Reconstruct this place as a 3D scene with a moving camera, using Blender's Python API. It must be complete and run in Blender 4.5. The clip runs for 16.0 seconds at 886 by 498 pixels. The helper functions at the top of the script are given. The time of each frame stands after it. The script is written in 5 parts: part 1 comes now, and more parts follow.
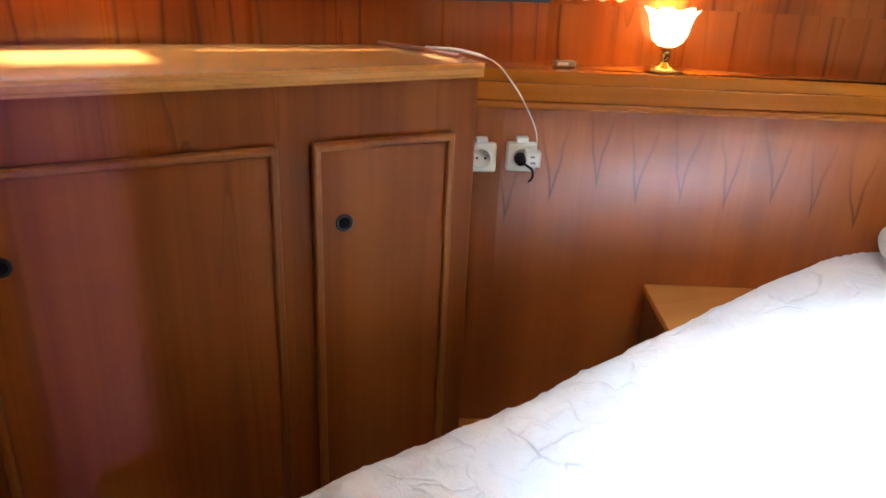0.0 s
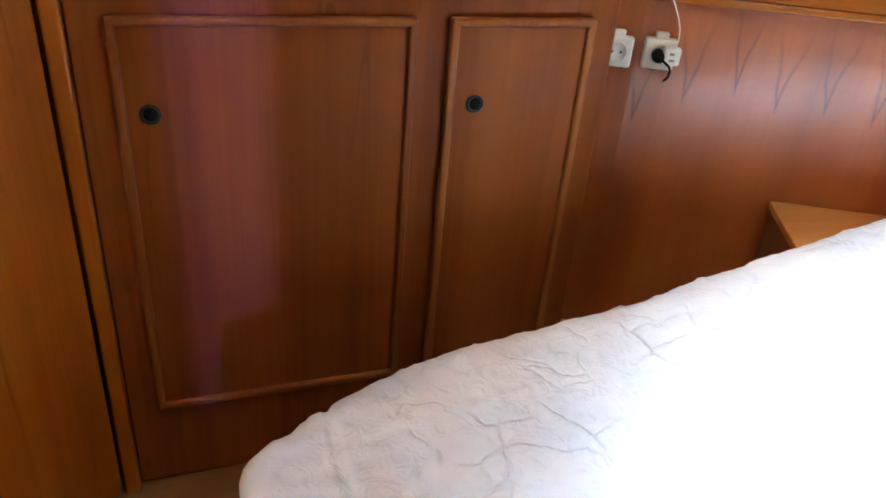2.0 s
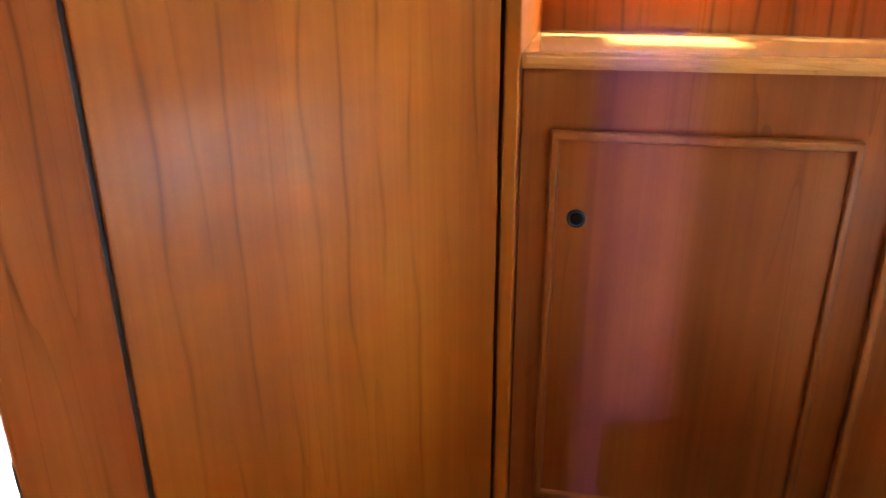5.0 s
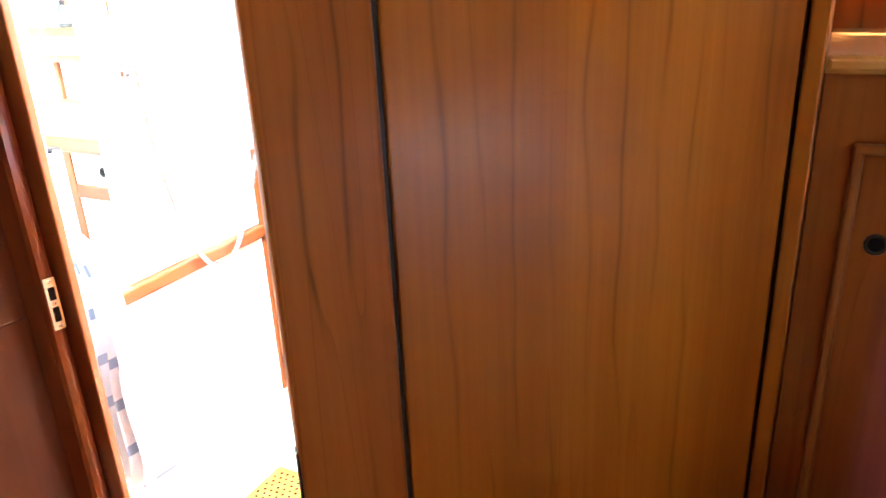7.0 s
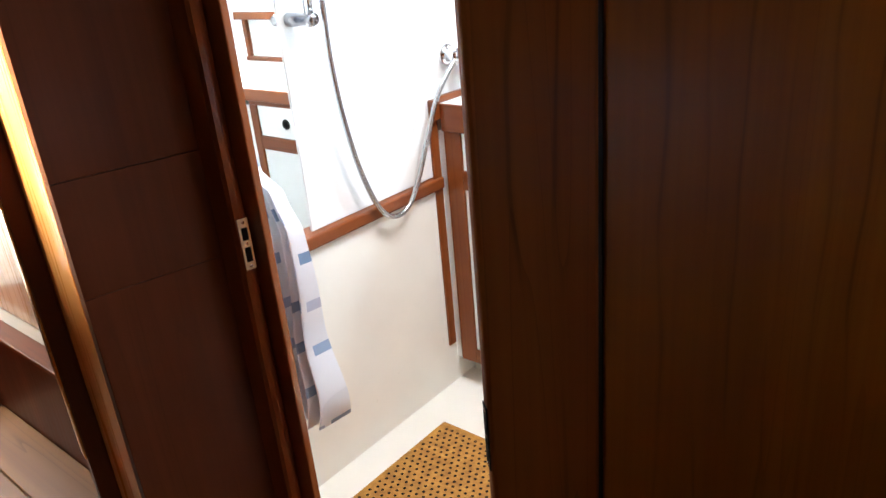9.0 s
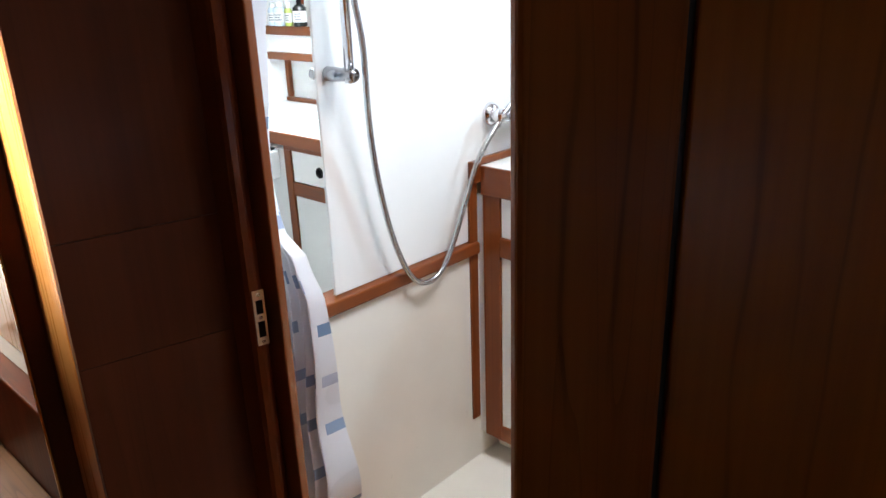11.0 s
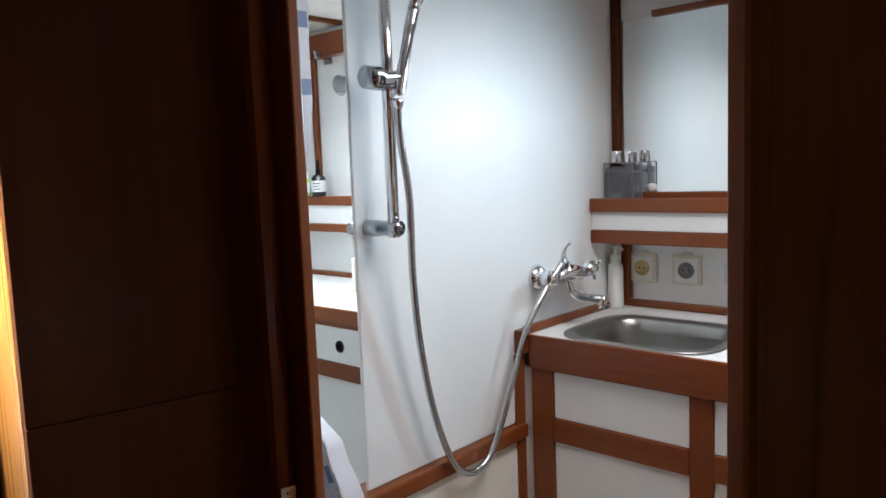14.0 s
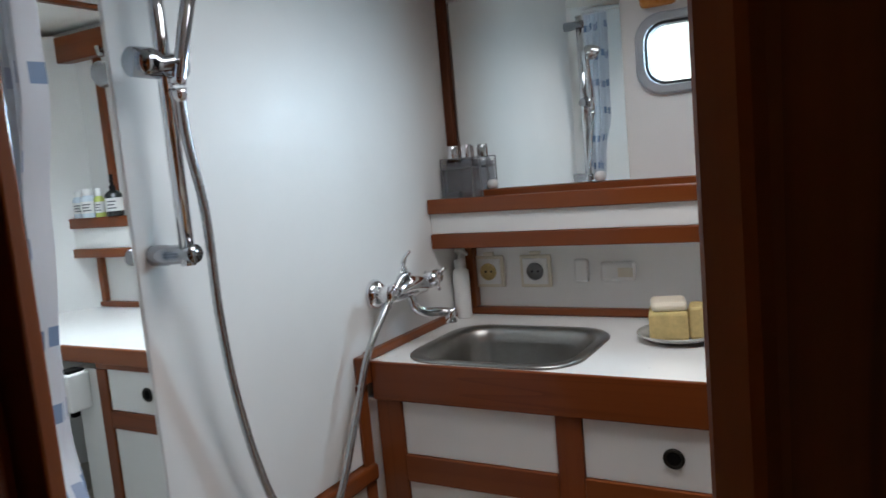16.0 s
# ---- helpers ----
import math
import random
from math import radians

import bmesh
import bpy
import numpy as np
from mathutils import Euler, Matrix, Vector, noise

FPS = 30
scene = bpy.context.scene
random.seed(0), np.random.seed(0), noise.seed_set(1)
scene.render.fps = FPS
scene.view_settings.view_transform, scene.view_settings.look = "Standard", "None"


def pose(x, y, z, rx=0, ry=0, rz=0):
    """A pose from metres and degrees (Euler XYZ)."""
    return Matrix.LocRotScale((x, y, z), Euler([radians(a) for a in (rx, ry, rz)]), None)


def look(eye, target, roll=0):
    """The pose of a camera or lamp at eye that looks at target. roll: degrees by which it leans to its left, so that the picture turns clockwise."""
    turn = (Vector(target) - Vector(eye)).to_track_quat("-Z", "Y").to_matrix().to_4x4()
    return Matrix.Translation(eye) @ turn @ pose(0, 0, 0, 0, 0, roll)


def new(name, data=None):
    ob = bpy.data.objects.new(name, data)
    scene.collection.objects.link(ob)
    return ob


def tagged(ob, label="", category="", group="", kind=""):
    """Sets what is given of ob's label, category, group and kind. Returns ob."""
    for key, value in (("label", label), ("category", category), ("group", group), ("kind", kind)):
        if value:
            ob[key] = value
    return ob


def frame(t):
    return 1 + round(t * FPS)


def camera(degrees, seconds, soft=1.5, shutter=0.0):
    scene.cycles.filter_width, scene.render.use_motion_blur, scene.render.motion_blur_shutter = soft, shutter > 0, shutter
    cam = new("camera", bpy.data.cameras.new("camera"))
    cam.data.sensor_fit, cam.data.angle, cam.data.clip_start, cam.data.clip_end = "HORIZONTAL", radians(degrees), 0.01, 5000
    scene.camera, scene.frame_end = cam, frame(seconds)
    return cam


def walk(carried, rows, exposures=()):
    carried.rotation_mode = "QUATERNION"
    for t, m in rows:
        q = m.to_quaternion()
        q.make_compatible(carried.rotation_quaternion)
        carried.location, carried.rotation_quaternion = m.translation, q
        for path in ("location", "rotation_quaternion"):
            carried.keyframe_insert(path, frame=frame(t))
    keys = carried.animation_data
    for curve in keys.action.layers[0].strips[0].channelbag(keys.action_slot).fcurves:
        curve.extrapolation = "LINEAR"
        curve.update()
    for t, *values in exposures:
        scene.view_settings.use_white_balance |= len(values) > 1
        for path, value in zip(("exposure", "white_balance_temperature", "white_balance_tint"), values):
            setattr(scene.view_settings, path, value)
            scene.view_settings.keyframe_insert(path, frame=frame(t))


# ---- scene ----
# ---------------- camera and walk ----------------
cam = camera(61.95, 16.0, soft=1.5, shutter=0.3)
STEPS = [
    (0, (0.324, 0.003, 1.505), (1.182, 1.639, 0.739), 2.4),
    (0.5, (0.316, -0.003, 1.477), (1.117, 1.63, 0.644), 4.3),
    (1, (0.305, 0.009, 1.447), (1.06, 1.616, 0.527), 4.1),
    (1.5, (0.269, 0.011, 1.425), (0.977, 1.6, 0.438), 5.2),
    (2, (0.242, 0.012, 1.439), (0.874, 1.639, 0.462), 5.1),
    (2.5, (0.228, 0.01, 1.451), (0.721, 1.713, 0.524), 3.7),
    (3, (0.216, -0.006, 1.465), (0.577, 1.758, 0.595), 3.1),
    (3.5, (0.218, -0.015, 1.476), (0.421, 1.794, 0.65), 1.9),
    (4, (0.216, -0.023, 1.461), (0.228, 1.823, 0.689), 1.5),
    (4.5, (0.221, -0.022, 1.442), (0.024, 1.824, 0.698), 0.7),
    (7, (0.089, -0.012, 1.45), (-0.787, 1.632, 0.721), -2.7),
    (7.5, (0.072, -0.02, 1.439), (-0.912, 1.568, 0.724), -2.4),
    (8, (0.055, -0.026, 1.427), (-1.02, 1.504, 0.716), -2.0),
    (8.5, (0.027, -0.029, 1.419), (-1.115, 1.445, 0.697), -2.5),
    (9, (-0.003, 0.006, 1.398), (-1.208, 1.396, 0.614), -5.2),
    (11.5, (-0.112, 0.14, 1.436), (-1.443, 1.489, 0.797), -0.4),
    (12, (-0.103, 0.164, 1.432), (-1.506, 1.464, 0.847), 0.3),
    (12.5, (-0.18, 0.196, 1.414), (-1.65, 1.427, 0.846), -1.3),
    (13, (-0.276, 0.219, 1.371), (-1.681, 1.533, 0.823), 1.9),
    (13.5, (-0.316, 0.203, 1.366), (-1.718, 1.618, 1.194), 1.9),
    (14, (-0.346, 0.199, 1.349), (-1.681, 1.673, 1.138), -2.2),
    (14.5, (-0.397, 0.215, 1.343), (-1.625, 1.779, 1.134), -2.7),
    (15, (-0.438, 0.29, 1.339), (-1.598, 1.906, 1.138), -3.9),
    (15.5, (-0.462, 0.358, 1.351), (-1.575, 2.005, 1.129), -4.4),
    (16, (-0.477, 0.407, 1.343), (-1.462, 2.132, 1.114), -5.2),
]
PATH = [(t, look(eye, target, roll)) for t, eye, target, roll in STEPS]
walk(cam, PATH, exposures=[(0.0, 3.75), (1.0, 3.7), (1.8, 3.75), (3.0, 4.42), (4.5, 4.55), (6.8, 4.05), (7.3, 3.45), (7.8, 2.7), (8.2, 2.15), (9.0, 1.25), (11.5, 0.5), (12.5, 0.35), (13.3, 0.05), (14.0, -0.25), (15.0, -0.5), (16.0, -0.8)])

# ---------------- world and large lights ----------------
world = bpy.data.worlds.new("sky")
scene.world = world
world.use_nodes = True
wn = world.node_tree.nodes
sky = wn.new("ShaderNodeTexSky")
sky.sky_type, sky.sun_disc = "NISHITA", False
sky.sun_elevation, sky.sun_rotation = radians(48), radians(150)
world.node_tree.links.new(sky.outputs[0], wn["Background"].inputs[0])
wn["Background"].inputs[1].default_value = 0.12


def area(name, m, sx, sy, watts, color):
    data = bpy.data.lights.new(name, "AREA")
    data.shape, data.size, data.size_y, data.energy, data.color = "RECTANGLE", sx, sy, watts, color
    ob = new(name, data)
    ob.matrix_world = m
    return ob


def bulb(name, place, watts, color, radius):
    data = bpy.data.lights.new(name, "POINT")
    data.energy, data.color, data.shadow_soft_size = watts, color, radius
    ob = new(name, data)
    ob.location = place
    return ob


DAY = (0.76, 0.88, 1.0)
SOFT = (0.97, 0.97, 1.0)
sun = bpy.data.lights.new("sun", "SUN")
sun.energy, sun.angle, sun.color = 5.0, radians(9), (1.0, 0.97, 0.92)
new("sun", sun).matrix_world = look((0, 0, 0), (0.06, -0.60, -0.80))
# unseen fill towards the side wall; the wall behind it has no window
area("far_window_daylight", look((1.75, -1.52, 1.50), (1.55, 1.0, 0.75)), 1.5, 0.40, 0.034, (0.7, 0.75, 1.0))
# added overhead fill for dresser and side wall; no lamp hangs there
area("ceiling_lamp_light", look((1.42, 0.58, 1.985), (1.42, 0.58, 0)), 0.30, 0.30, 0.20, (1.0, 0.93, 0.82))
# added fill, kept narrow to brighten the bed only; ceiling is closed above
bed_fill = area("cabin_hatch_daylight", look((1.38, 0.20, 1.985), (1.42, 0.22, 0)), 0.5, 0.5, 1.75, (0.62, 0.81, 1.0))
bed_fill.data.spread = radians(62)
area("hull_window_daylight", look((0.62, 1.625, 1.49), (0.60, 1.2, 1.25)), 0.85, 0.16, 0.24, DAY)
# added bathroom fill under a solid ceiling; no opening is built for it
bath = area("bathroom_hatch_daylight", look((-0.74, 1.38, 1.88), (-0.84, 1.38, 0)), 0.42, 0.42, 8.6, (0.94, 0.95, 1.0))
bath.data.spread = radians(145)
port = area("porthole_daylight", look((-0.812, 2.145, 1.54), (-1.42, 1.25, 1.15)), 0.115, 0.105, 4.4, (0.55, 0.80, 1.0))
port.data.spread = radians(115)
# extra fill for the toilet corner, from an unseen source
loo = area("toilet_hatch_daylight", look((-2.1, 1.60, 1.88), (-2.1, 1.60, 0)), 0.4, 0.4, 11, DAY)
loo.data.spread = radians(125)
saloon = area("saloon_daylight", look((-4.2, 0.5, 2.35), (-4.3, 0.5, 0)), 1.5, 1.5, 125, DAY)
saloon.data.spread = radians(105)
# narrow beam added and aimed to brighten the golden post
well = area("step_well_daylight", look((-2.2, -0.36, 2.3), (-1.37, 0.49, 1.30)), 0.3, 0.3, 7, (1.0, 0.93, 0.80))
well.data.spread = radians(18)
# deep blue beam added to lay a purplish strip on the dresser front
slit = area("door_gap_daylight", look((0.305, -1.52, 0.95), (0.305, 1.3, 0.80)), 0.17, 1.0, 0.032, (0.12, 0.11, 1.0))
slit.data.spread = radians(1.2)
bulb("lamp_bulb", (1.560, 1.308, 1.355), 0.34, (1.0, 0.52, 0.17), 0.02)

# ---------------- materials ----------------


def material(name):
    m = bpy.data.materials.new(name)
    m.use_nodes = True
    nt = m.node_tree
    return m, nt, nt.nodes["Principled BSDF"]


def nd(nt, kind, **kw):
    n = nt.nodes.new(kind)
    for k, v in kw.items():
        n.inputs[k].default_value = v
    return n


def ramp(nt, stops):
    r = nt.nodes.new("ShaderNodeValToRGB")
    while len(r.color_ramp.elements) < len(stops):
        r.color_ramp.elements.new(0.5)
    for e, (p, c) in zip(r.color_ramp.elements, stops):
        e.position, e.color = p, (*c, 1)
    return r


def wood(name, dark, mid, light, along="z", turn=0.0, rough=0.22, coat=0.5, grain=1.0, veins=0.5, spec=0.25, streak=0.0, gap=0.09):
    """Varnished wood with long grain along one axis, growth figure and dark veins."""
    m, nt, b = material(name)
    L = nt.links.new
    geo = nt.nodes.new("ShaderNodeNewGeometry")
    info = nt.nodes.new("ShaderNodeObjectInfo")
    rot = nt.nodes.new("ShaderNodeMapping")
    rot.inputs["Rotation"].default_value = (0, 0, radians(turn))
    L(geo.outputs["Position"], rot.inputs[0])
    off = nt.nodes.new("ShaderNodeVectorMath")
    off.operation = "MULTIPLY_ADD"
    L(info.outputs["Random"], off.inputs[0])
    off.inputs[1].default_value = (7, 5, 3)
    L(rot.outputs[0], off.inputs[2])
    long, cross = 0.22, 8.0
    s = {"z": (cross, cross, long), "x": (long, cross, cross), "y": (cross, long, cross)}[along]
    mp = nt.nodes.new("ShaderNodeMapping")
    mp.inputs["Scale"].default_value = s
    L(off.outputs[0], mp.inputs[0])
    big = nd(nt, "ShaderNodeTexNoise", Scale=1.0 * grain, Detail=2.0, Roughness=0.5, Distortion=0.15)
    L(mp.outputs[0], big.inputs["Vector"])
    mp2 = nt.nodes.new("ShaderNodeMapping")
    mp2.inputs["Scale"].default_value = tuple(v * (10 if v > 2 else 4) for v in s)
    L(off.outputs[0], mp2.inputs[0])
    fine = nd(nt, "ShaderNodeTexNoise", Scale=1.0, Detail=3.0, Roughness=0.6)
    L(mp2.outputs[0], fine.inputs["Vector"])
    # growth lines: contours of a slow field
    mul = nt.nodes.new("ShaderNodeMath")
    mul.operation = "MULTIPLY"
    mul.inputs[1].default_value = 14.0
    L(big.outputs[0], mul.inputs[0])
    fr = nt.nodes.new("ShaderNodeMath")
    fr.operation = "FRACT"
    L(mul.outputs[0], fr.inputs[0])
    vein = ramp(nt, [(0.0, (1, 1, 1)), (0.10, (0.1, 0.1, 0.1)), (0.5, (0, 0, 0)), (1.0, (0.0, 0.0, 0.0))])
    L(fr.outputs[0], vein.inputs[0])
    gate = nd(nt, "ShaderNodeTexNoise", Scale=0.8, Detail=1.0)
    L(mp.outputs[0], gate.inputs["Vector"])
    gr = ramp(nt, [(0.42, (0, 0, 0)), (0.62, (1, 1, 1))])
    L(gate.outputs[0], gr.inputs[0])
    col = ramp(nt, [(0.25, dark), (0.5, mid), (0.75, light)])
    add = nt.nodes.new("ShaderNodeMath")
    add.operation = "MULTIPLY_ADD"
    add.inputs[1].default_value = 0.26
    L(fine.outputs[0], add.inputs[0])
    sc = nt.nodes.new("ShaderNodeMath")
    sc.operation = "MULTIPLY_ADD"
    sc.inputs[1].default_value, sc.inputs[2].default_value = 0.85, -0.05
    L(big.outputs[0], sc.inputs[0])
    L(sc.outputs[0], add.inputs[2])
    L(add.outputs[0], col.inputs[0])
    vm = nt.nodes.new("ShaderNodeMath")
    vm.operation = "MULTIPLY"
    L(vein.outputs[0], vm.inputs[0])
    L(gr.outputs[0], vm.inputs[1])
    vs = nt.nodes.new("ShaderNodeMath")
    vs.operation = "MULTIPLY"
    vs.inputs[1].default_value = veins
    L(vm.outputs[0], vs.inputs[0])
    mix = nt.nodes.new("ShaderNodeMix")
    mix.data_type = "RGBA"
    L(vs.outputs[0], mix.inputs["Factor"])
    L(col.outputs[0], mix.inputs["A"])
    mix.inputs["B"].default_value = (*[c * 0.35 for c in dark], 1)
    out = mix.outputs["Result"]
    if streak:
        # broad dark growth lines, wandering along the grain
        q = nt.nodes.new("ShaderNodeMapping")
        k = 3.0 * 0.09 / gap
        q.inputs["Scale"].default_value = {"z": (k, k, 0.20 * k), "x": (0.20 * k, k, k), "y": (k, 0.20 * k, k)}[along]
        L(off.outputs[0], q.inputs[0])
        wv = nd(nt, "ShaderNodeTexWave", Scale=1.05, Distortion=9.0, Detail=3.0, **{"Detail Scale": 0.7, "Detail Roughness": 0.6})
        wv.bands_direction = "Y" if along == "x" else "X"
        L(q.outputs[0], wv.inputs["Vector"])
        band = ramp(nt, [(0.0, (0, 0, 0)), (0.86, (0.04, 0.04, 0.04)), (0.97, (0.40, 0.40, 0.40)), (0.997, (1, 1, 1))])
        L(wv.outputs["Fac"], band.inputs[0])
        fq = nt.nodes.new("ShaderNodeMapping")
        fq.inputs["Scale"].default_value = tuple(v * 2.2 for v in q.inputs["Scale"].default_value)
        L(off.outputs[0], fq.inputs[0])
        fg = nd(nt, "ShaderNodeTexNoise", Scale=1.0, Detail=1.0)
        L(fq.outputs[0], fg.inputs["Vector"])
        fm = ramp(nt, [(0.42, (0.08, 0.08, 0.08)), (0.62, (1, 1, 1))])
        L(fg.outputs[0], fm.inputs[0])
        a1 = nt.nodes.new("ShaderNodeMath")
        a1.operation = "MULTIPLY"
        L(band.outputs[0], a1.inputs[0])
        L(fm.outputs[0], a1.inputs[1])
        a2 = nt.nodes.new("ShaderNodeMath")
        a2.operation = "MULTIPLY"
        a2.inputs[1].default_value = streak
        L(a1.outputs[0], a2.inputs[0])
        ms = nt.nodes.new("ShaderNodeMix")
        ms.data_type = "RGBA"
        L(a2.outputs[0], ms.inputs["Factor"])
        L(out, ms.inputs["A"])
        ms.inputs["B"].default_value = (*[c * 0.32 for c in dark], 1)
        out = ms.outputs["Result"]
    L(out, b.inputs["Base Color"])
    rr = nd(nt, "ShaderNodeMapRange")
    rr.inputs["To Min"].default_value, rr.inputs["To Max"].default_value = rough * 0.8, rough * 1.5
    L(fine.outputs[0], rr.inputs[0])
    L(rr.outputs[0], b.inputs["Roughness"])
    b.inputs["Specular IOR Level"].default_value = spec
    b.inputs["Coat Weight"].default_value = coat
    b.inputs["Coat Roughness"].default_value = 0.12
    bump = nd(nt, "ShaderNodeBump", Strength=0.12, Distance=0.002)
    L(fine.outputs[0], bump.inputs["Height"])
    L(bump.outputs[0], b.inputs["Normal"])
    wav = nd(nt, "ShaderNodeTexNoise", Scale=7.0, Detail=1.0)
    L(geo.outputs["Position"], wav.inputs["Vector"])
    b2 = nd(nt, "ShaderNodeBump", Strength=0.08, Distance=0.01)
    L(wav.outputs[0], b2.inputs["Height"])
    L(b2.outputs[0], b.inputs["Coat Normal"])
    return m


def plain(name, color, rough=0.5, metal=0.0, spots=0.06, scale=12.0, bump=0.05, coat=0.0):
    """A near-plain surface with faint tone and relief at two scales."""
    m, nt, b = material(name)
    L = nt.links.new
    tc = nt.nodes.new("ShaderNodeTexCoord")
    n1 = nd(nt, "ShaderNodeTexNoise", Scale=scale, Detail=5.0, Roughness=0.6)
    n2 = nd(nt, "ShaderNodeTexNoise", Scale=scale * 9, Detail=2.0)
    L(tc.outputs["Object"], n1.inputs["Vector"])
    L(tc.outputs["Object"], n2.inputs["Vector"])
    lo = tuple(max(0, c * (1 - spots * 1.6)) for c in color)
    hi = tuple(min(1, c * (1 + spots)) for c in color)
    r = ramp(nt, [(0.3, lo), (0.7, hi)])
    L(n1.outputs[0], r.inputs[0])
    L(r.outputs[0], b.inputs["Base Color"])
    mr = nd(nt, "ShaderNodeMapRange")
    mr.inputs["To Min"].default_value, mr.inputs["To Max"].default_value = rough * 0.8, min(1, rough * 1.25)
    L(n2.outputs[0], mr.inputs[0])
    L(mr.outputs[0], b.inputs["Roughness"])
    b.inputs["Metallic"].default_value = metal
    b.inputs["Coat Weight"].default_value = coat
    if bump:
        bp = nd(nt, "ShaderNodeBump", Strength=bump, Distance=0.002)
        L(n2.outputs[0], bp.inputs["Height"])
        L(bp.outputs[0], b.inputs["Normal"])
    return m


TEAK = ((0.24, 0.0552, 0.004), (0.36, 0.0957, 0.007), (0.46, 0.1426, 0.012))
MAHOG = ((0.155, 0.036, 0.006), (0.230, 0.056, 0.009), (0.30, 0.083, 0.014))
SIDE = ((0.27, 0.064, 0.012), (0.38, 0.095, 0.018), (0.47, 0.130, 0.026))
TRIM = ((0.130, 0.031, 0.008), (0.185, 0.046, 0.011), (0.24, 0.068, 0.016))
GOLD = ((0.44, 0.16, 0.022), (0.57, 0.24, 0.060), (0.67, 0.32, 0.09))
teak_panel = wood("varnished_teak_panel", *TEAK, turn=-50, rough=0.34, coat=0.12, veins=0.35, spec=0.15, streak=0.42, gap=0.055)
dresser_wood = wood("varnished_mahogany_veneer", *MAHOG, rough=0.38, coat=0.02, veins=0.35, spec=0.07, streak=0.16, gap=0.10)
def bookmatched(name, dark, mid, light, turn):
    """Veneer leaves laid in mirrored pairs: long pores and pairs of pointed dark figures."""
    m = wood(name, dark, mid, light, rough=0.3, coat=0.55, veins=0.10, spec=0.35)
    nt = m.node_tree
    L = nt.links.new
    b = nt.nodes["Principled BSDF"]
    geo = nt.nodes.new("ShaderNodeNewGeometry")
    rot = nt.nodes.new("ShaderNodeMapping")
    rot.vector_type = "POINT"
    rot.inputs["Rotation"].default_value = (0, 0, radians(turn))
    L(geo.outputs["Position"], rot.inputs[0])
    sep = nt.nodes.new("ShaderNodeSeparateXYZ")
    L(rot.outputs[0], sep.inputs[0])

    def mt(op, a, v=0.0, w=None):
        q = nt.nodes.new("ShaderNodeMath")
        q.operation = op
        for k, s in enumerate((a, v) if w is None else (a, v, w)):
            if isinstance(s, (int, float)):
                q.inputs[k].default_value = s
            else:
                L(s, q.inputs[k])
        return q.outputs[0]

    wob = nd(nt, "ShaderNodeTexNoise", Scale=5.0, Detail=2.0)
    L(geo.outputs["Position"], wob.inputs["Vector"])
    s = mt("MULTIPLY", mt("MULTIPLY_ADD", wob.outputs[0], 0.045, sep.outputs[0]), 1 / 0.105)
    cell = mt("FLOOR", s)
    d = mt("ABSOLUTE", mt("SUBTRACT", mt("FRACT", s), 0.5))
    rnd = nt.nodes.new("ShaderNodeTexWhiteNoise")
    rnd.noise_dimensions = "1D"
    L(cell, rnd.inputs["W"])
    # pointed figure: height over its tip grows with the distance from the leaf's middle
    g = mt("SUBTRACT", sep.outputs[2], mt("MULTIPLY_ADD", rnd.outputs[0], 0.10, 0.90))
    line = mt("SUBTRACT", mt("DIVIDE", g, 0.46), mt("POWER", d, 0.85))
    near = mt("SUBTRACT", 1.0, mt("MINIMUM", mt("DIVIDE", mt("ABSOLUTE", line), 0.060), 1.0))
    fade = mt("SUBTRACT", 1.0, mt("MINIMUM", mt("DIVIDE", d, 0.34), 1.0))
    amount = mt("MULTIPLY", mt("MULTIPLY", near, fade), 0.9)
    mix = nt.nodes.new("ShaderNodeMix")
    mix.data_type = "RGBA"
    src = b.inputs["Base Color"].links[0].from_socket
    L(amount, mix.inputs["Factor"])
    L(src, mix.inputs["A"])
    mix.inputs["B"].default_value = (*[c * 0.3 for c in dark], 1)
    L(mix.outputs["Result"], b.inputs["Base Color"])
    return m


head_wood = bookmatched("bookmatched_side_veneer", *SIDE, turn=27)
hull_wood = wood("hull_lining_veneer", *MAHOG, turn=27, rough=0.26, coat=0.6, veins=0.5, streak=0.7, gap=0.06)
trim_x = wood("trim_wood_lengthwise", *TRIM, along="x", rough=0.28, coat=0.35, veins=0.3, spec=0.2)
trim_z = wood("trim_wood_upright", *TRIM, along="z", rough=0.28, coat=0.35, veins=0.3, spec=0.2)
trim_y = wood("trim_wood_across", *TRIM, along="y", rough=0.28, coat=0.35, veins=0.3, spec=0.2)
top_wood = wood("polished_top_wood", *GOLD, along="x", turn=8, rough=0.16, coat=0.8, veins=0.3)
shelf_wood = wood("polished_shelf_wood", *TEAK, along="x", turn=27, rough=0.2, coat=0.7, veins=0.3)
gold_trim = wood("pale_golden_trim", *GOLD, along="z", rough=0.25, coat=0.5, veins=0.2)
saloon_floor = wood("white_oiled_floor_wood", (0.55, 0.47, 0.36), (0.64, 0.56, 0.45), (0.72, 0.65, 0.54), along="x", rough=0.3, coat=0.3, veins=0.15)
floor_wood = wood("brown_floor_wood", (0.14, 0.05, 0.014), (0.20, 0.08, 0.024), (0.27, 0.12, 0.04), along="x", rough=0.35, coat=0.3)
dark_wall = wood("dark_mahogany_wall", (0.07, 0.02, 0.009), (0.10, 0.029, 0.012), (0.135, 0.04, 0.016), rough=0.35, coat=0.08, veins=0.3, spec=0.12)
white_panel = plain("white_melamine", (0.80, 0.79, 0.76), rough=0.30, spots=0.02, scale=4, bump=0.0)
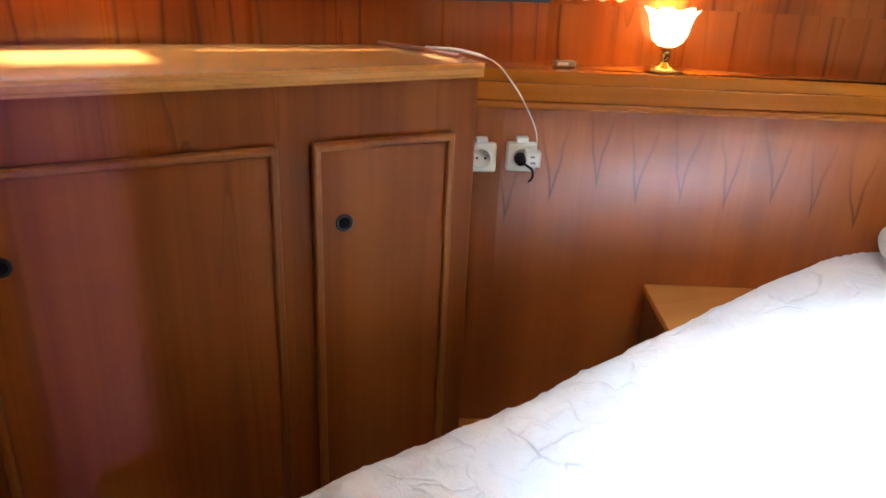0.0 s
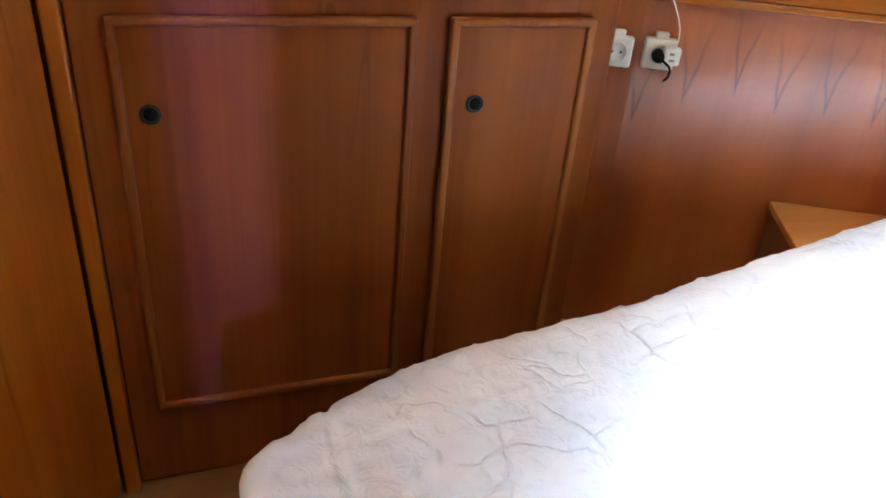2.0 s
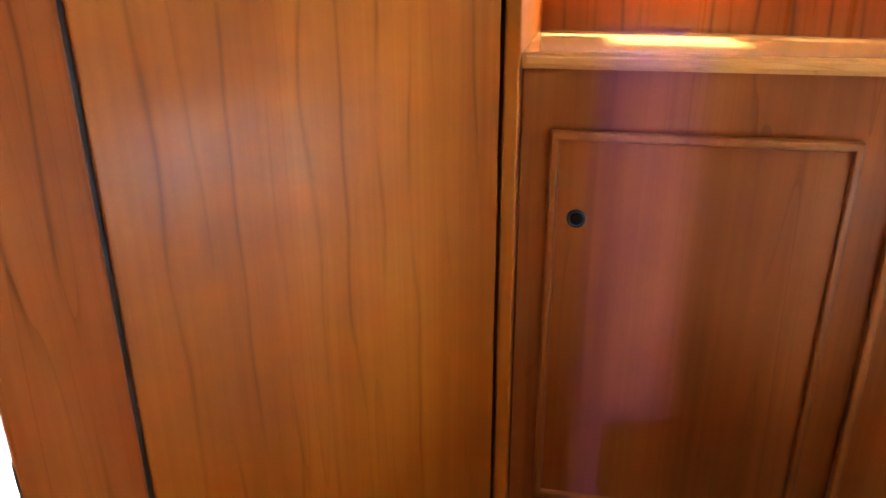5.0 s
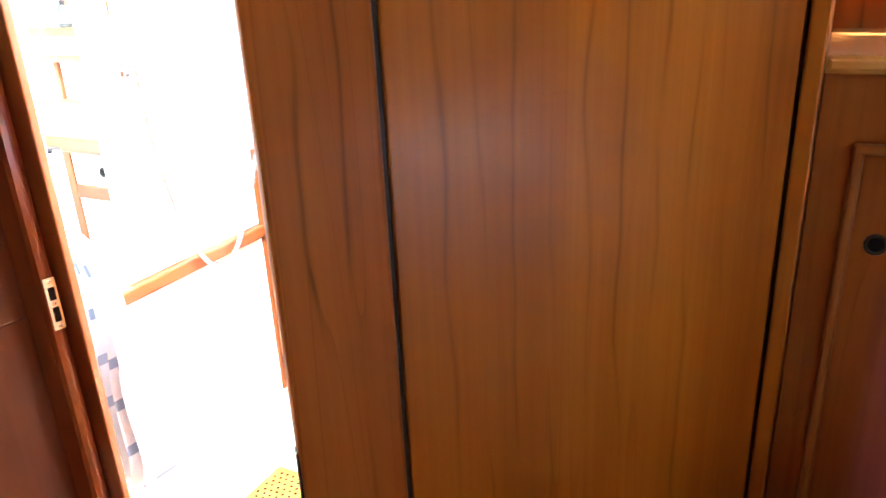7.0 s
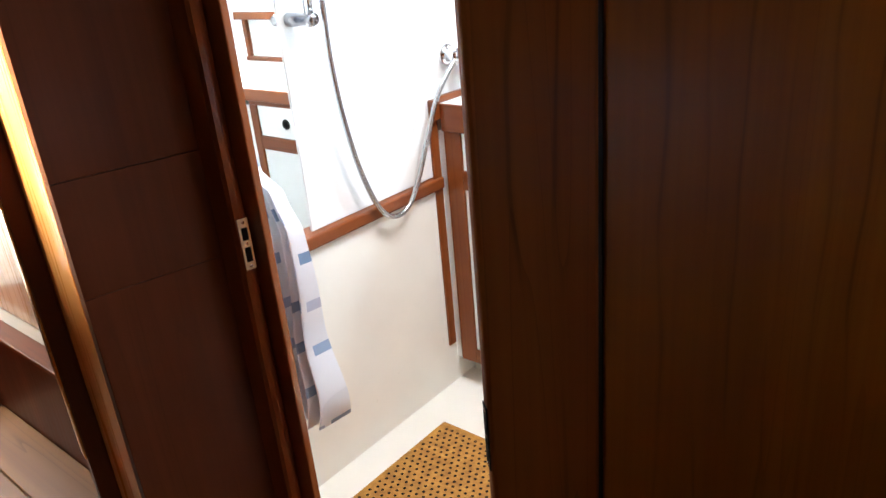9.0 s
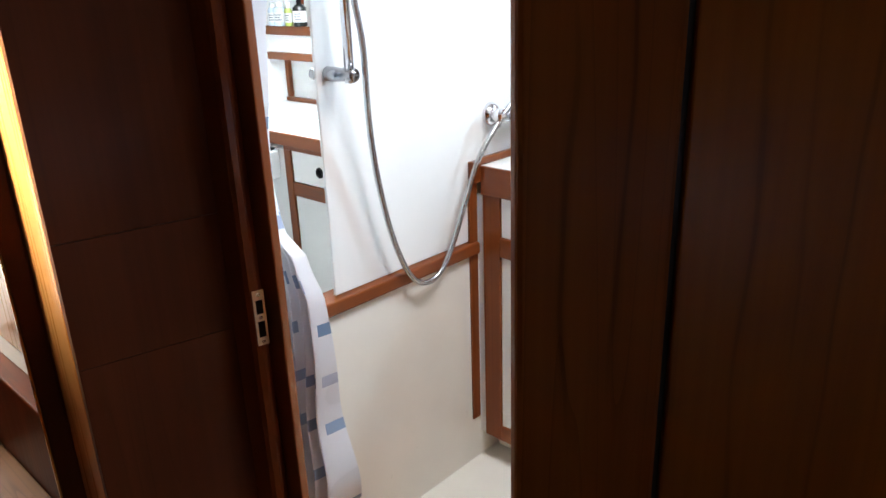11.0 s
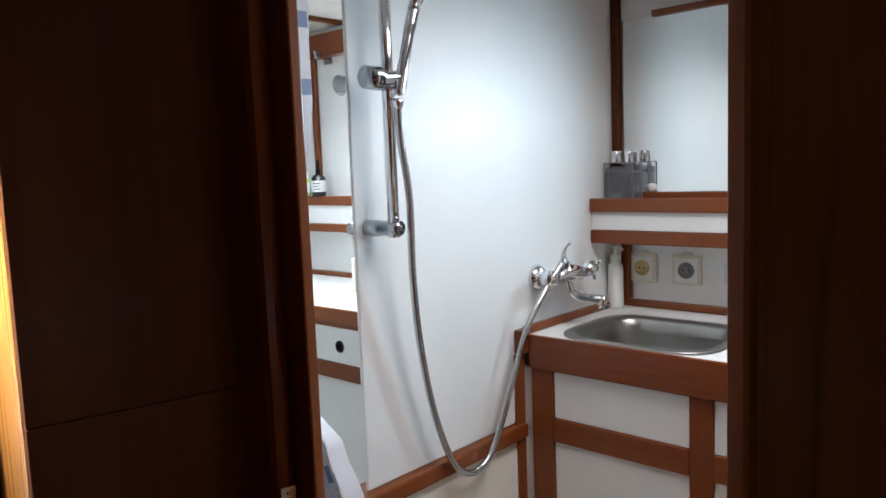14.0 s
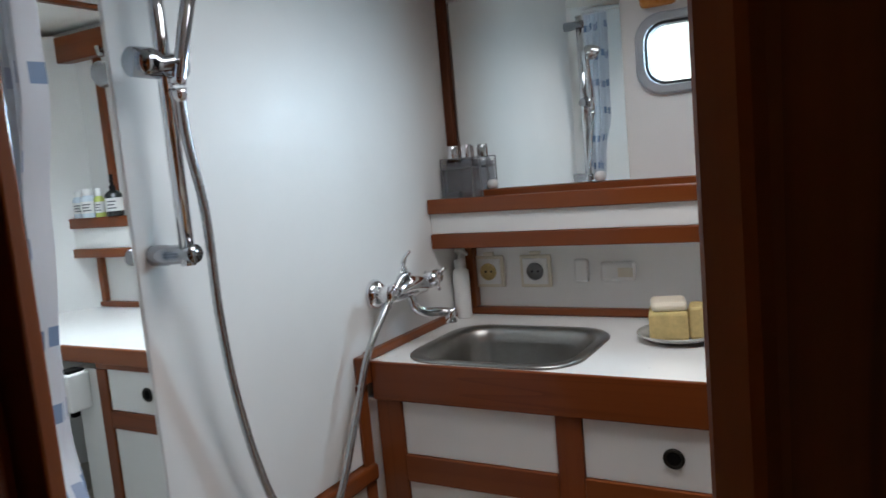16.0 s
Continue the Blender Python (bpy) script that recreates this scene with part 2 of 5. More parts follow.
wall_white = plain("white_wall_laminate", (0.82, 0.82, 0.80), rough=0.43, spots=0.02, scale=3, bump=0.04)
shower_grp = plain("white_moulded_plastic", (0.82, 0.79, 0.71), rough=0.3, spots=0.03, scale=3, bump=0.04)
ceiling_white = plain("white_ceiling_panel", (0.80, 0.78, 0.73), rough=0.5, spots=0.02)
chrome = plain("chrome", (0.80, 0.81, 0.83), rough=0.08, metal=1.0, spots=0.02, bump=0.0)
# chrome with the dark surroundings it would mirror put into its base colour
chrome_dark = plain("darkened_chrome", (0.42, 0.43, 0.45), rough=0.10, metal=1.0, spots=0.05, bump=0.0)
steel = plain("brushed_steel", (0.33, 0.32, 0.30), rough=0.30, metal=1.0, spots=0.08, scale=20, bump=0.05)
brass = plain("aged_brass", (0.55, 0.36, 0.11), rough=0.25, metal=1.0, spots=0.15, scale=30)
pale_steel = plain("pale_worn_steel", (0.80, 0.76, 0.66), rough=0.35, metal=0.6, spots=0.1, scale=40)
black_metal = plain("black_knob_metal", (0.008, 0.007, 0.007), rough=0.6, spots=0.2)
black_metal.node_tree.nodes["Principled BSDF"].inputs["Specular IOR Level"].default_value = 0.06
latch_rim = plain("dark_latch_rim", (0.05, 0.045, 0.04), rough=0.3, metal=1.0, spots=0.2)
socket_white = plain("ivory_plastic", (0.72, 0.67, 0.55), rough=0.4, spots=0.03)
white_plastic = plain("white_plastic", (0.82, 0.82, 0.80), rough=0.35, spots=0.02)
dark_gap = plain("shadow_gap_stain", (0.02, 0.008, 0.004), rough=0.6, spots=0.2)
blue_cloth = plain("dark_blue_upholstery", (0.045, 0.085, 0.13), rough=0.9, spots=0.15, scale=30, bump=0.3)
black_frame = plain("black_window_rubber", (0.012, 0.014, 0.018), rough=0.45, spots=0.1)
beige_cloth = plain("cream_curtain_cloth", (0.70, 0.60, 0.40), rough=0.9, spots=0.1, scale=40, bump=0.2)
grey_frame = plain("grey_window_frame", (0.42, 0.45, 0.48), rough=0.4, spots=0.05)
amber_bottle = plain("dark_bottle_glass", (0.02, 0.022, 0.02), rough=0.15, spots=0.1)
green_bottle = plain("yellow_green_plastic", (0.45, 0.52, 0.12), rough=0.3, spots=0.05)
clear_bottle = plain("pale_blue_plastic", (0.62, 0.70, 0.76), rough=0.25, spots=0.05)
label_white = plain("white_paper_label", (0.75, 0.75, 0.72), rough=0.6, spots=0.03)
label_ink = plain("label_ink_grey", (0.12, 0.13, 0.14), rough=0.6)
soap_yellow = plain("yellow_sponge", (0.62, 0.47, 0.20), rough=0.9, spots=0.12, scale=60, bump=0.5)
soap_pale = plain("pale_soap", (0.78, 0.70, 0.55), rough=0.5, spots=0.05)
mirror_glass = plain("mirror_silver", (0.86, 0.88, 0.87), rough=0.01, metal=1.0, spots=0.0, bump=0.0)
smoke_plastic = plain("smoked_plastic", (0.16, 0.16, 0.18), rough=0.2, spots=0.05)
grey_plastic = plain("grey_plastic", (0.20, 0.20, 0.20), rough=0.45, spots=0.05)


def glass_material(name, color, rough=0.0, solid=0.0):
    m, nt, b = material(name)
    b.inputs["Base Color"].default_value = (*color, 1)
    b.inputs["Transmission Weight"].default_value = 1.0 - solid
    b.inputs["Roughness"].default_value = rough
    b.inputs["IOR"].default_value = 1.3
    return m


clear_glass = glass_material("clear_glass", (0.95, 0.97, 1.0))
smoke_glass = glass_material("smoked_clear_plastic", (0.84, 0.85, 0.88), 0.08)
smoke_sheet = glass_material("smoked_sheet", (0.80, 0.81, 0.84), 0.10, 0.10)


def glow(name, color, strength):
    m, nt, b = material(name)
    b.inputs["Emission Color"].default_value = (*color, 1)
    b.inputs["Emission Strength"].default_value = strength
    b.inputs["Base Color"].default_value = (0.8, 0.7, 0.5, 1)
    return m


shade_glow = glow("lit_frosted_glass", (1.0, 0.60, 0.20), 0.76)
bright_sky = glow("bright_daylight_outside", (0.80, 0.92, 1.0), 1.6)
hull_sky = glow("daylight_behind_tinted_pane", (0.80, 0.92, 1.0), 0.4)


def cork_material():
    """Pierced cork-coloured mat: the holes are geometry, the grain is here."""
    m, nt, b = material("woven_cork_mat")
    L = nt.links.new
    tc = nt.nodes.new("ShaderNodeTexCoord")
    n = nd(nt, "ShaderNodeTexNoise", Scale=38.0, Detail=6.0, Roughness=0.7)
    L(tc.outputs["Object"], n.inputs["Vector"])
    r = ramp(nt, [(0.3, (0.22, 0.085, 0.012)), (0.55, (0.42, 0.19, 0.03)), (0.75, (0.56, 0.29, 0.06))])
    L(n.outputs[0], r.inputs[0])
    L(r.outputs[0], b.inputs["Base Color"])
    b.inputs["Roughness"].default_value = 0.75
    bp = nd(nt, "ShaderNodeBump", Strength=0.5, Distance=0.004)
    L(n.outputs[0], bp.inputs["Height"])
    L(bp.outputs[0], b.inputs["Normal"])
    return m


cork = cork_material()


def quilt_material():
    m, nt, b = material("white_quilted_cotton")
    L = nt.links.new
    tc = nt.nodes.new("ShaderNodeTexCoord")
    n = nd(nt, "ShaderNodeTexNoise", Scale=9.0, Detail=4.0)
    L(tc.outputs["Object"], n.inputs["Vector"])
    r = ramp(nt, [(0.3, (0.74, 0.77, 0.82)), (0.7, (0.83, 0.86, 0.91))])
    L(n.outputs[0], r.inputs[0])
    L(r.outputs[0], b.inputs["Base Color"])
    b.inputs["Roughness"].default_value = 0.9
    w = nd(nt, "ShaderNodeTexNoise", Scale=420.0, Detail=2.0)
    L(tc.outputs["Object"], w.inputs["Vector"])
    # stitched cells and short loose creases
    warp = nd(nt, "ShaderNodeTexNoise", Scale=7.0, Detail=2.0)
    L(tc.outputs["Object"], warp.inputs["Vector"])
    mv = nt.nodes.new("ShaderNodeVectorMath")
    mv.operation = "MULTIPLY_ADD"
    L(warp.outputs["Color"], mv.inputs[0])
    mv.inputs[1].default_value = (0.16, 0.16, 0.0)
    L(tc.outputs["Object"], mv.inputs[2])
    flat = nt.nodes.new("ShaderNodeVectorMath")
    flat.operation = "MULTIPLY"
    L(mv.outputs[0], flat.inputs[0])
    flat.inputs[1].default_value = (1, 1, 0.1)
    vo = nd(nt, "ShaderNodeTexVoronoi", Scale=9.5)
    vo.feature = "DISTANCE_TO_EDGE"
    L(flat.outputs[0], vo.inputs["Vector"])
    seam = ramp(nt, [(0.0, (0, 0, 0)), (0.05, (0.55, 0.55, 0.55)), (0.20, (0.88, 0.9, 0.9)), (0.5, (1, 1, 1))])
    L(vo.outputs["Distance"], seam.inputs[0])
    gate = nd(nt, "ShaderNodeTexNoise", Scale=6.0, Detail=3.0)
    L(tc.outputs["Object"], gate.inputs["Vector"])
    gr = ramp(nt, [(0.47, (0.05, 0.05, 0.05)), (0.60, (1, 1, 1))])
    L(gate.outputs[0], gr.inputs[0])
    hm = nt.nodes.new("ShaderNodeMix")
    hm.data_type = "RGBA"
    L(gr.outputs[0], hm.inputs["Factor"])
    hm.inputs["A"].default_value = (1, 1, 1, 1)
    L(seam.outputs[0], hm.inputs["B"])
    bq = nd(nt, "ShaderNodeBump", Strength=0.9, Distance=0.007)
    L(hm.outputs["Result"], bq.inputs["Height"])
    wr = nd(nt, "ShaderNodeTexNoise", Scale=30.0, Detail=3.0, Distortion=1.2)
    L(tc.outputs["Object"], wr.inputs["Vector"])
    bw = nd(nt, "ShaderNodeBump", Strength=0.8, Distance=0.006)
    L(wr.outputs[0], bw.inputs["Height"])
    L(bq.outputs[0], bw.inputs["Normal"])
    bp = nd(nt, "ShaderNodeBump", Strength=0.2, Distance=0.001)
    L(w.outputs[0], bp.inputs["Height"])
    L(bw.outputs[0], bp.inputs["Normal"])
    L(bp.outputs[0], b.inputs["Normal"])
    b.inputs["Sheen Weight"].default_value = 0.2
    return m


quilt = quilt_material()


def curtain_material():
    """White shower cloth printed with scattered blue oblongs, by its own cloth coordinates."""
    m, nt, b = material("shower_curtain_cloth")
    L = nt.links.new
    uv = nt.nodes.new("ShaderNodeUVMap")
    uv.uv_map = "cloth"

    def vmath(op, a, const=None):
        v = nt.nodes.new("ShaderNodeVectorMath")
        v.operation = op
        L(a, v.inputs[0])
        if const:
            v.inputs[1].default_value = const
        return v.outputs[0]

    g = vmath("MULTIPLY", uv.outputs[0], (9.0, 9.5, 1.0))
    cell, inside = vmath("FLOOR", g), vmath("FRACTION", g)
    wn_ = nt.nodes.new("ShaderNodeTexWhiteNoise")
    L(cell, wn_.inputs["Vector"])
    sep = nt.nodes.new("ShaderNodeSeparateXYZ")
    L(inside, sep.inputs[0])

    def math2(op, a, v):
        q = nt.nodes.new("ShaderNodeMath")
        q.operation = op
        L(a, q.inputs[0])
        if isinstance(v, float):
            q.inputs[1].default_value = v
        else:
            L(v, q.inputs[1])
        return q.outputs[0]

    shift = nt.nodes.new("ShaderNodeSeparateColor")
    L(wn_.outputs["Color"], shift.inputs[0])
    far = math2("MULTIPLY_ADD", shift.outputs[1], 0.30)
    far.node.inputs[2].default_value = 0.60
    low = math2("MULTIPLY", shift.outputs[2], 0.15)
    high = math2("ADD", low, 0.24)
    ok = math2("MULTIPLY", math2("LESS_THAN", sep.outputs[0], far), math2("MULTIPLY", math2("LESS_THAN", sep.outputs[1], high), math2("GREATER_THAN", sep.outputs[1], low)))
    ok = math2("MULTIPLY", ok, math2("GREATER_THAN", wn_.outputs[0], 0.18))
    tint = ramp(nt, [(0.20, (0.50, 0.52, 0.64)), (0.55, (0.24, 0.34, 0.52)), (1.0, (0.12, 0.21, 0.36))])
    L(wn_.outputs[0], tint.inputs[0])
    mix = nt.nodes.new("ShaderNodeMix")
    mix.data_type = "RGBA"
    L(ok, mix.inputs["Factor"])
    mix.inputs["A"].default_value = (0.78, 0.81, 0.86, 1)
    L(tint.outputs[0], mix.inputs["B"])
    L(mix.outputs["Result"], b.inputs["Base Color"])
    b.inputs["Roughness"].default_value = 0.55
    b.inputs["Transmission Weight"].default_value = 0.12
    return m


curtain_cloth = curtain_material()

# ---------------- mesh helpers ----------------


def quad_box(bm, x0, y0, z0, x1, y1, z1, bevel=0.0, m=None, seg=2):
    """A box with rounded edges, optionally posed by m."""
    mt = Matrix.Translation(((x0 + x1) / 2, (y0 + y1) / 2, (z0 + z1) / 2)) @ Matrix.Diagonal((abs(x1 - x0), abs(y1 - y0), abs(z1 - z0), 1))
    r = bmesh.ops.create_cube(bm, size=1.0, matrix=mt)
    vs = r["verts"]
    if bevel:
        es = list({e for v in vs for e in v.link_edges})
        out = bmesh.ops.bevel(bm, geom=es, offset=bevel, segments=seg, affect="EDGES", profile=0.5)
        vs = list({v for v in out["verts"]} | {v for f in out["faces"] for v in f.verts} | {v for v in vs if v.is_valid})
    if m is not None:
        bmesh.ops.transform(bm, matrix=m, verts=[v for v in vs if v.is_valid])
    return vs


def finish(name, bm, mat, smooth=False):
    me = bpy.data.meshes.new(name)
    bmesh.ops.recalc_face_normals(bm, faces=bm.faces[:])
    bm.to_mesh(me)
    bm.free()
    if mat is not None:
        me.materials.append(mat)
    if smooth:
        for p in me.polygons:
            p.use_smooth = True
    return me


def part(name, bm, mat, parent=None, label="", smooth=False):
    ob = new(name, finish(name, bm, mat, smooth))
    if parent is not None:
        ob.parent = parent
        ob.matrix_parent_inverse = Matrix.Identity(4)
    if label:
        ob["label"] = label
    return ob


def box(name, c0, c1, mat, parent=None, bevel=0.003, m=None, label=""):
    bm = bmesh.new()
    quad_box(bm, *c0, *c1, bevel, m)
    return part(name, bm, mat, parent, label)


def thing(name, label, category, group="", kind=""):
    return tagged(new(name), label, category, group, kind)


def structure(ob, label, category):
    return tagged(ob, label, category, "", "structure")


def lathe(bm, profile, n=32, m=None, close=False):
    """Turn (radius, height) pairs round z."""
    rings = []
    for r, z in profile:
        rings.append([bm.verts.new((r * math.cos(2 * math.pi * i / n), r * math.sin(2 * math.pi * i / n), z)) for i in range(n)])
    for a, b in zip(rings, rings[1:]):
        for i in range(n):
            bm.faces.new((a[i], a[(i + 1) % n], b[(i + 1) % n], b[i]))
    if close:
        bm.faces.new(rings[0])
        bm.faces.new(rings[-1])
    vs = [v for ring in rings for v in ring]
    if m is not None:
        bmesh.ops.transform(bm, matrix=m, verts=vs)
    return vs


def tube(bm, pts, r, n=10, caps=True):
    """A round tube along points."""
    pts = [Vector(p) for p in pts]
    rings, up = [], Vector((0.13, 0.31, 0.94)).normalized()
    for i, p in enumerate(pts):
        d = (pts[min(i + 1, len(pts) - 1)] - pts[max(i - 1, 0)]).normalized()
        s = d.cross(up)
        if s.length < 1e-4:
            s = d.cross(Vector((1, 0, 0)))
        s.normalize()
        q = s.cross(d)
        up = q
        rad = r[i] if isinstance(r, (list, tuple)) else r
        rings.append([bm.verts.new(p + rad * (math.cos(2 * math.pi * k / n) * s + math.sin(2 * math.pi * k / n) * q)) for k in range(n)])
    for a, b in zip(rings, rings[1:]):
        for k in range(n):
            bm.faces.new((a[k], a[(k + 1) % n], b[(k + 1) % n], b[k]))
    if caps:
        bm.faces.new(rings[0])
        bm.faces.new(rings[-1])


def spline(pts, n=12):
    """Catmull-Rom through points."""
    P = [Vector(p) for p in pts]
    P = [2 * P[0] - P[1]] + P + [2 * P[-1] - P[-2]]
    out = []
    for i in range(1, len(P) - 2):
        for k in range(n):
            t = k / n
            a, b, c, d = P[i - 1], P[i], P[i + 1], P[i + 2]
            out.append(0.5 * ((2 * b) + (c - a) * t + (2 * a - 5 * b + 4 * c - d) * t * t + (3 * b - a - 3 * c + d) * t ** 3))
    out.append(P[-2])
    return out


def wall_run(name, pts, z0, z1, thick, mat, label, category="wall", lean=0.0):
    """An upright wall along plan points, thickness to the left of the run."""
    bm = bmesh.new()
    P = [Vector((x, y)) for x, y in pts]
    nrm = []
    for i in range(len(P)):
        d = (P[min(i + 1, len(P) - 1)] - P[max(i - 1, 0)]).normalized()
        nrm.append(Vector((-d.y, d.x)))
    cols = []
    for p, n in zip(P, nrm):
        q = p + n * thick
        cols.append([bm.verts.new((p.x, p.y, z0)), bm.verts.new((p.x + n.x * lean, p.y + n.y * lean, z1)), bm.verts.new((q.x + n.x * lean, q.y + n.y * lean, z1)), bm.verts.new((q.x, q.y, z0))])
    for a, b in zip(cols, cols[1:]):
        for k in range(4):
            bm.faces.new((a[k], a[(k + 1) % 4], b[(k + 1) % 4], b[k]))
    bm.faces.new(cols[0])
    bm.faces.new(cols[-1])
    return structure(part(name, bm, mat), label, category)


def frame_ring(bm, x0, z0, x1, z1, w, y0, y1, bevel=0.002):
    """Four mitred-looking bars round an upright opening in a wall of constant y."""
    quad_box(bm, x0, y0, z1 - w, x1, y1, z1, bevel)
    quad_box(bm, x0, y0, z0, x1, y1, z0 + w, bevel)
    quad_box(bm, x0, y0 + 0.0005, z0 + w, x0 + w, y1, z1 - w, bevel)
    quad_box(bm, x1 - w, y0 + 0.0005, z0 + w, x1, y1, z1 - w, bevel)


def rounded_rect(w, h, r, n=6):
    out = []
    for cx, cy, a0 in ((w / 2 - r, h / 2 - r, 0), (-w / 2 + r, h / 2 - r, 90), (-w / 2 + r, -h / 2 + r, 180), (w / 2 - r, -h / 2 + r, 270)):
        for k in range(n + 1):
            a = radians(a0 + 90 * k / n)
            out.append((cx + r * math.cos(a), cy + r * math.sin(a)))
    return out


def loft(bm, rings, cap_first=False, cap_last=False):
    R = [[bm.verts.new(p) for p in ring] for ring in rings]
    n = len(R[0])
    for a, b in zip(R, R[1:]):
        for i in range(n):
            bm.faces.new((a[i], a[(i + 1) % n], b[(i + 1) % n], b[i]))
    if cap_first:
        bm.faces.new(R[0])
    if cap_last:
        bm.faces.new(R[-1])


def knob_parts(parent, place, axis_m, name="knob"):
    """Round push-button latch: a metal rosette, a dark cup and the button."""
    m = Matrix.Translation(place) @ axis_m
    bm = bmesh.new()
    lathe(bm, [(0.0001, -0.002), (0.0185, -0.002), (0.0185, 0.002), (0.0165, 0.0045), (0.0135, 0.004), (0.0125, 0.0015), (0.0001, 0.001)], 28, m)
    k = part(name, bm, latch_rim, parent, "round dark push-button latch", smooth=True)
    bm = bmesh.new()
    lathe(bm, [(0.0001, 0.0032), (0.010, 0.003), (0.0120, 0.0022), (0.0122, 0.001)], 20, m)
    part("button", bm, black_metal, k, smooth=True)
    return k


FACE_S = Matrix.Rotation(radians(90), 4, "X")      # local z looks to -y

# ---------------- large structure ----------------
FZ = 0.12                                   # cabin floor
# floors
structure(box("floor_cabin", (-2.62, -1.6, 0.02), (3.2, 0.598, FZ - 0.012), floor_wood, bevel=0), "brown varnished plank floor of the cabin", "floor")
structure(box("floor_cabin_side", (-0.30, 0.60, 0.02), (3.2, 1.9, FZ), floor_wood, bevel=0), "brown varnished floor beside the bed", "floor")
structure(box("threshold", (-1.16, 0.60, 0.02), (-0.302, 0.80, FZ), trim_x, bevel=0.004), "varnished wooden threshold of the bathroom", "threshold")
structure(box("floor_bathroom", (-3.0, 0.80, -0.06), (-0.302, 2.2, 0.0), shower_grp, bevel=0), "white moulded shower floor", "floor")
SZ = 0.42                                   # saloon floor
structure(box("floor_saloon", (-6.0, -2.4, 0.0), (-2.625, 2.6, SZ), saloon_floor, bevel=0), "pale saloon floor in bright daylight", "floor")
structure(box("floor_saloon_ledge", (-2.62, 0.612, 0.0), (-1.40, 0.84, SZ), saloon_floor, bevel=0), "pale ledge of the saloon floor beside the step well", "floor")
# ceilings
structure(box("ceiling_cabin", (-1.62, -1.7, 2.0), (3.2, 0.62, 2.06), ceiling_white, bevel=0), "white panelled cabin ceiling", "ceiling")
structure(box("ceiling_cabin_side", (-0.02, 0.625, 2.0), (3.2, 1.79, 2.06), ceiling_white, bevel=0), "white panelled cabin ceiling over the side shelf", "ceiling")
structure(box("ceiling_bathroom", (-3.1, 0.70, 1.90), (-0.02, 2.25, 1.96), ceiling_white, bevel=0), "white bathroom ceiling panel", "ceiling")
structure(box("ceiling_saloon", (-6.0, -2.4, 2.4), (-1.62, 2.6, 2.46), ceiling_white, bevel=0), "white saloon ceiling", "ceiling")

# hull side behind the dresser and shelf, following the curve of the boat
HULL = [(-0.02, 1.755), (0.07, 1.745), (0.50, 1.705), (0.95, 1.622), (1.36, 1.50), (1.74, 1.27), (1.97, 1.10), (2.5, 0.72), (3.0, 0.30)]
wall_run("wall_hull_low", HULL, 0.02, 1.385, 0.05, hull_wood, "curved hull lining of varnished reddish veneer")
wall_run("wall_hull_high", HULL[4:], 1.385, 2.06, 0.05, hull_wood, "upper hull lining of varnished reddish veneer")
wall_run("wall_hull_above_window", HULL[:5], 1.71, 2.06, 0.05, hull_wood, "hull lining above the cabin window")
wall_run("wall_head", [(1.079, 1.525), (1.217, 1.433), (2.627, 0.713), (3.057, 0.493)], 0.02, 1.222, 0.04, head_wood, "low side wall of reddish veneer with long grain figures")
# closing walls
# both out of view; dark so that little light bounces back to the dresser
wall_run("wall_aft", [(3.05, 0.5), (3.05, -1.62)], 0.02, 2.06, 0.06, dark_wall, "unseen closing end wall, dark to cut bounced light")
wall_run("wall_behind", [(3.05, -1.6), (-1.6, -1.6)], 0.02, 2.06, 0.06, dark_wall, "unseen closing rear wall, dark to cut bounced light")
# added out of view to narrow the opening and block light from the saloon
wall_run("wall_side", [(-1.36, -1.6), (-1.36, 0.16)], 0.02, 2.06, -0.06, dark_wall, "unseen dark wall that holds back saloon light")
wall_run("wall_passage_far", [(-1.62, -0.45), (-2.62, -0.45)], 0.02, 2.42, -0.05, teak_panel, "varnished side wall of the step well")
# saloon shell
wall_run("wall_saloon_far", [(-5.9, -2.3), (-5.9, 2.6)], 0.3, 2.42, 0.06, white_panel, "pale saloon end wall")
wall_run("wall_saloon_side", [(-1.36, 0.842), (-3.02, 1.72), (-6.0, 2.5)], 0.0, 2.42, 0.04, gold_trim, "golden varnished saloon bulkhead")
wall_run("wall_saloon_other", [(-6.0, -2.3), (-1.6, -2.3)], 0.3, 2.42, -0.06, teak_panel, "varnished saloon side wall")

# bathroom walls
structure(box("wall_shower", (-1.409, 1.119, 0.729), (-1.40, 2.112, 1.90), wall_white, bevel=0.003), "glossy white laminate shower wall", "wall")
structure(box("wall_shower_low", (-1.45, 0.86, 0.0), (-1.396, 2.112, 0.686), shower_grp, bevel=0.004), "white moulded lower shower wall", "wall")
structure(box("trim_shower_rail", (-1.452, 1.062, 0.690), (-1.380, 1.632, 0.726), trim_y, bevel=0.006), "varnished wooden rail along the shower wall", "trim")
bm = bmesh.new()
for c0, c1 in (((-1.44, 0.0), (-0.887, 1.90)), ((-0.887, 0.0), (-0.30, 1.475)), ((-0.887, 1.605), (-0.30, 1.90)), ((-0.737, 1.475), (-0.30, 1.605))):
    quad_box(bm, c0[0], 2.113, c0[1], c1[0], 2.16, c1[1])
structure(part("wall_bath_back", bm, wall_white), "white laminate wall behind the basin, pierced by a porthole", "wall")
wall_run("wall_bath_side", [(-0.36, 1.02), (-0.36, 2.16)], 0.0, 1.95, -0.05, wall_white, "white bathroom side wall")
structure(box("wall_toilet_back", (-3.0, 2.05, 0.0), (-1.445, 2.10, 1.90), wall_white, bevel=0), "white wall behind the toilet counter", "wall")
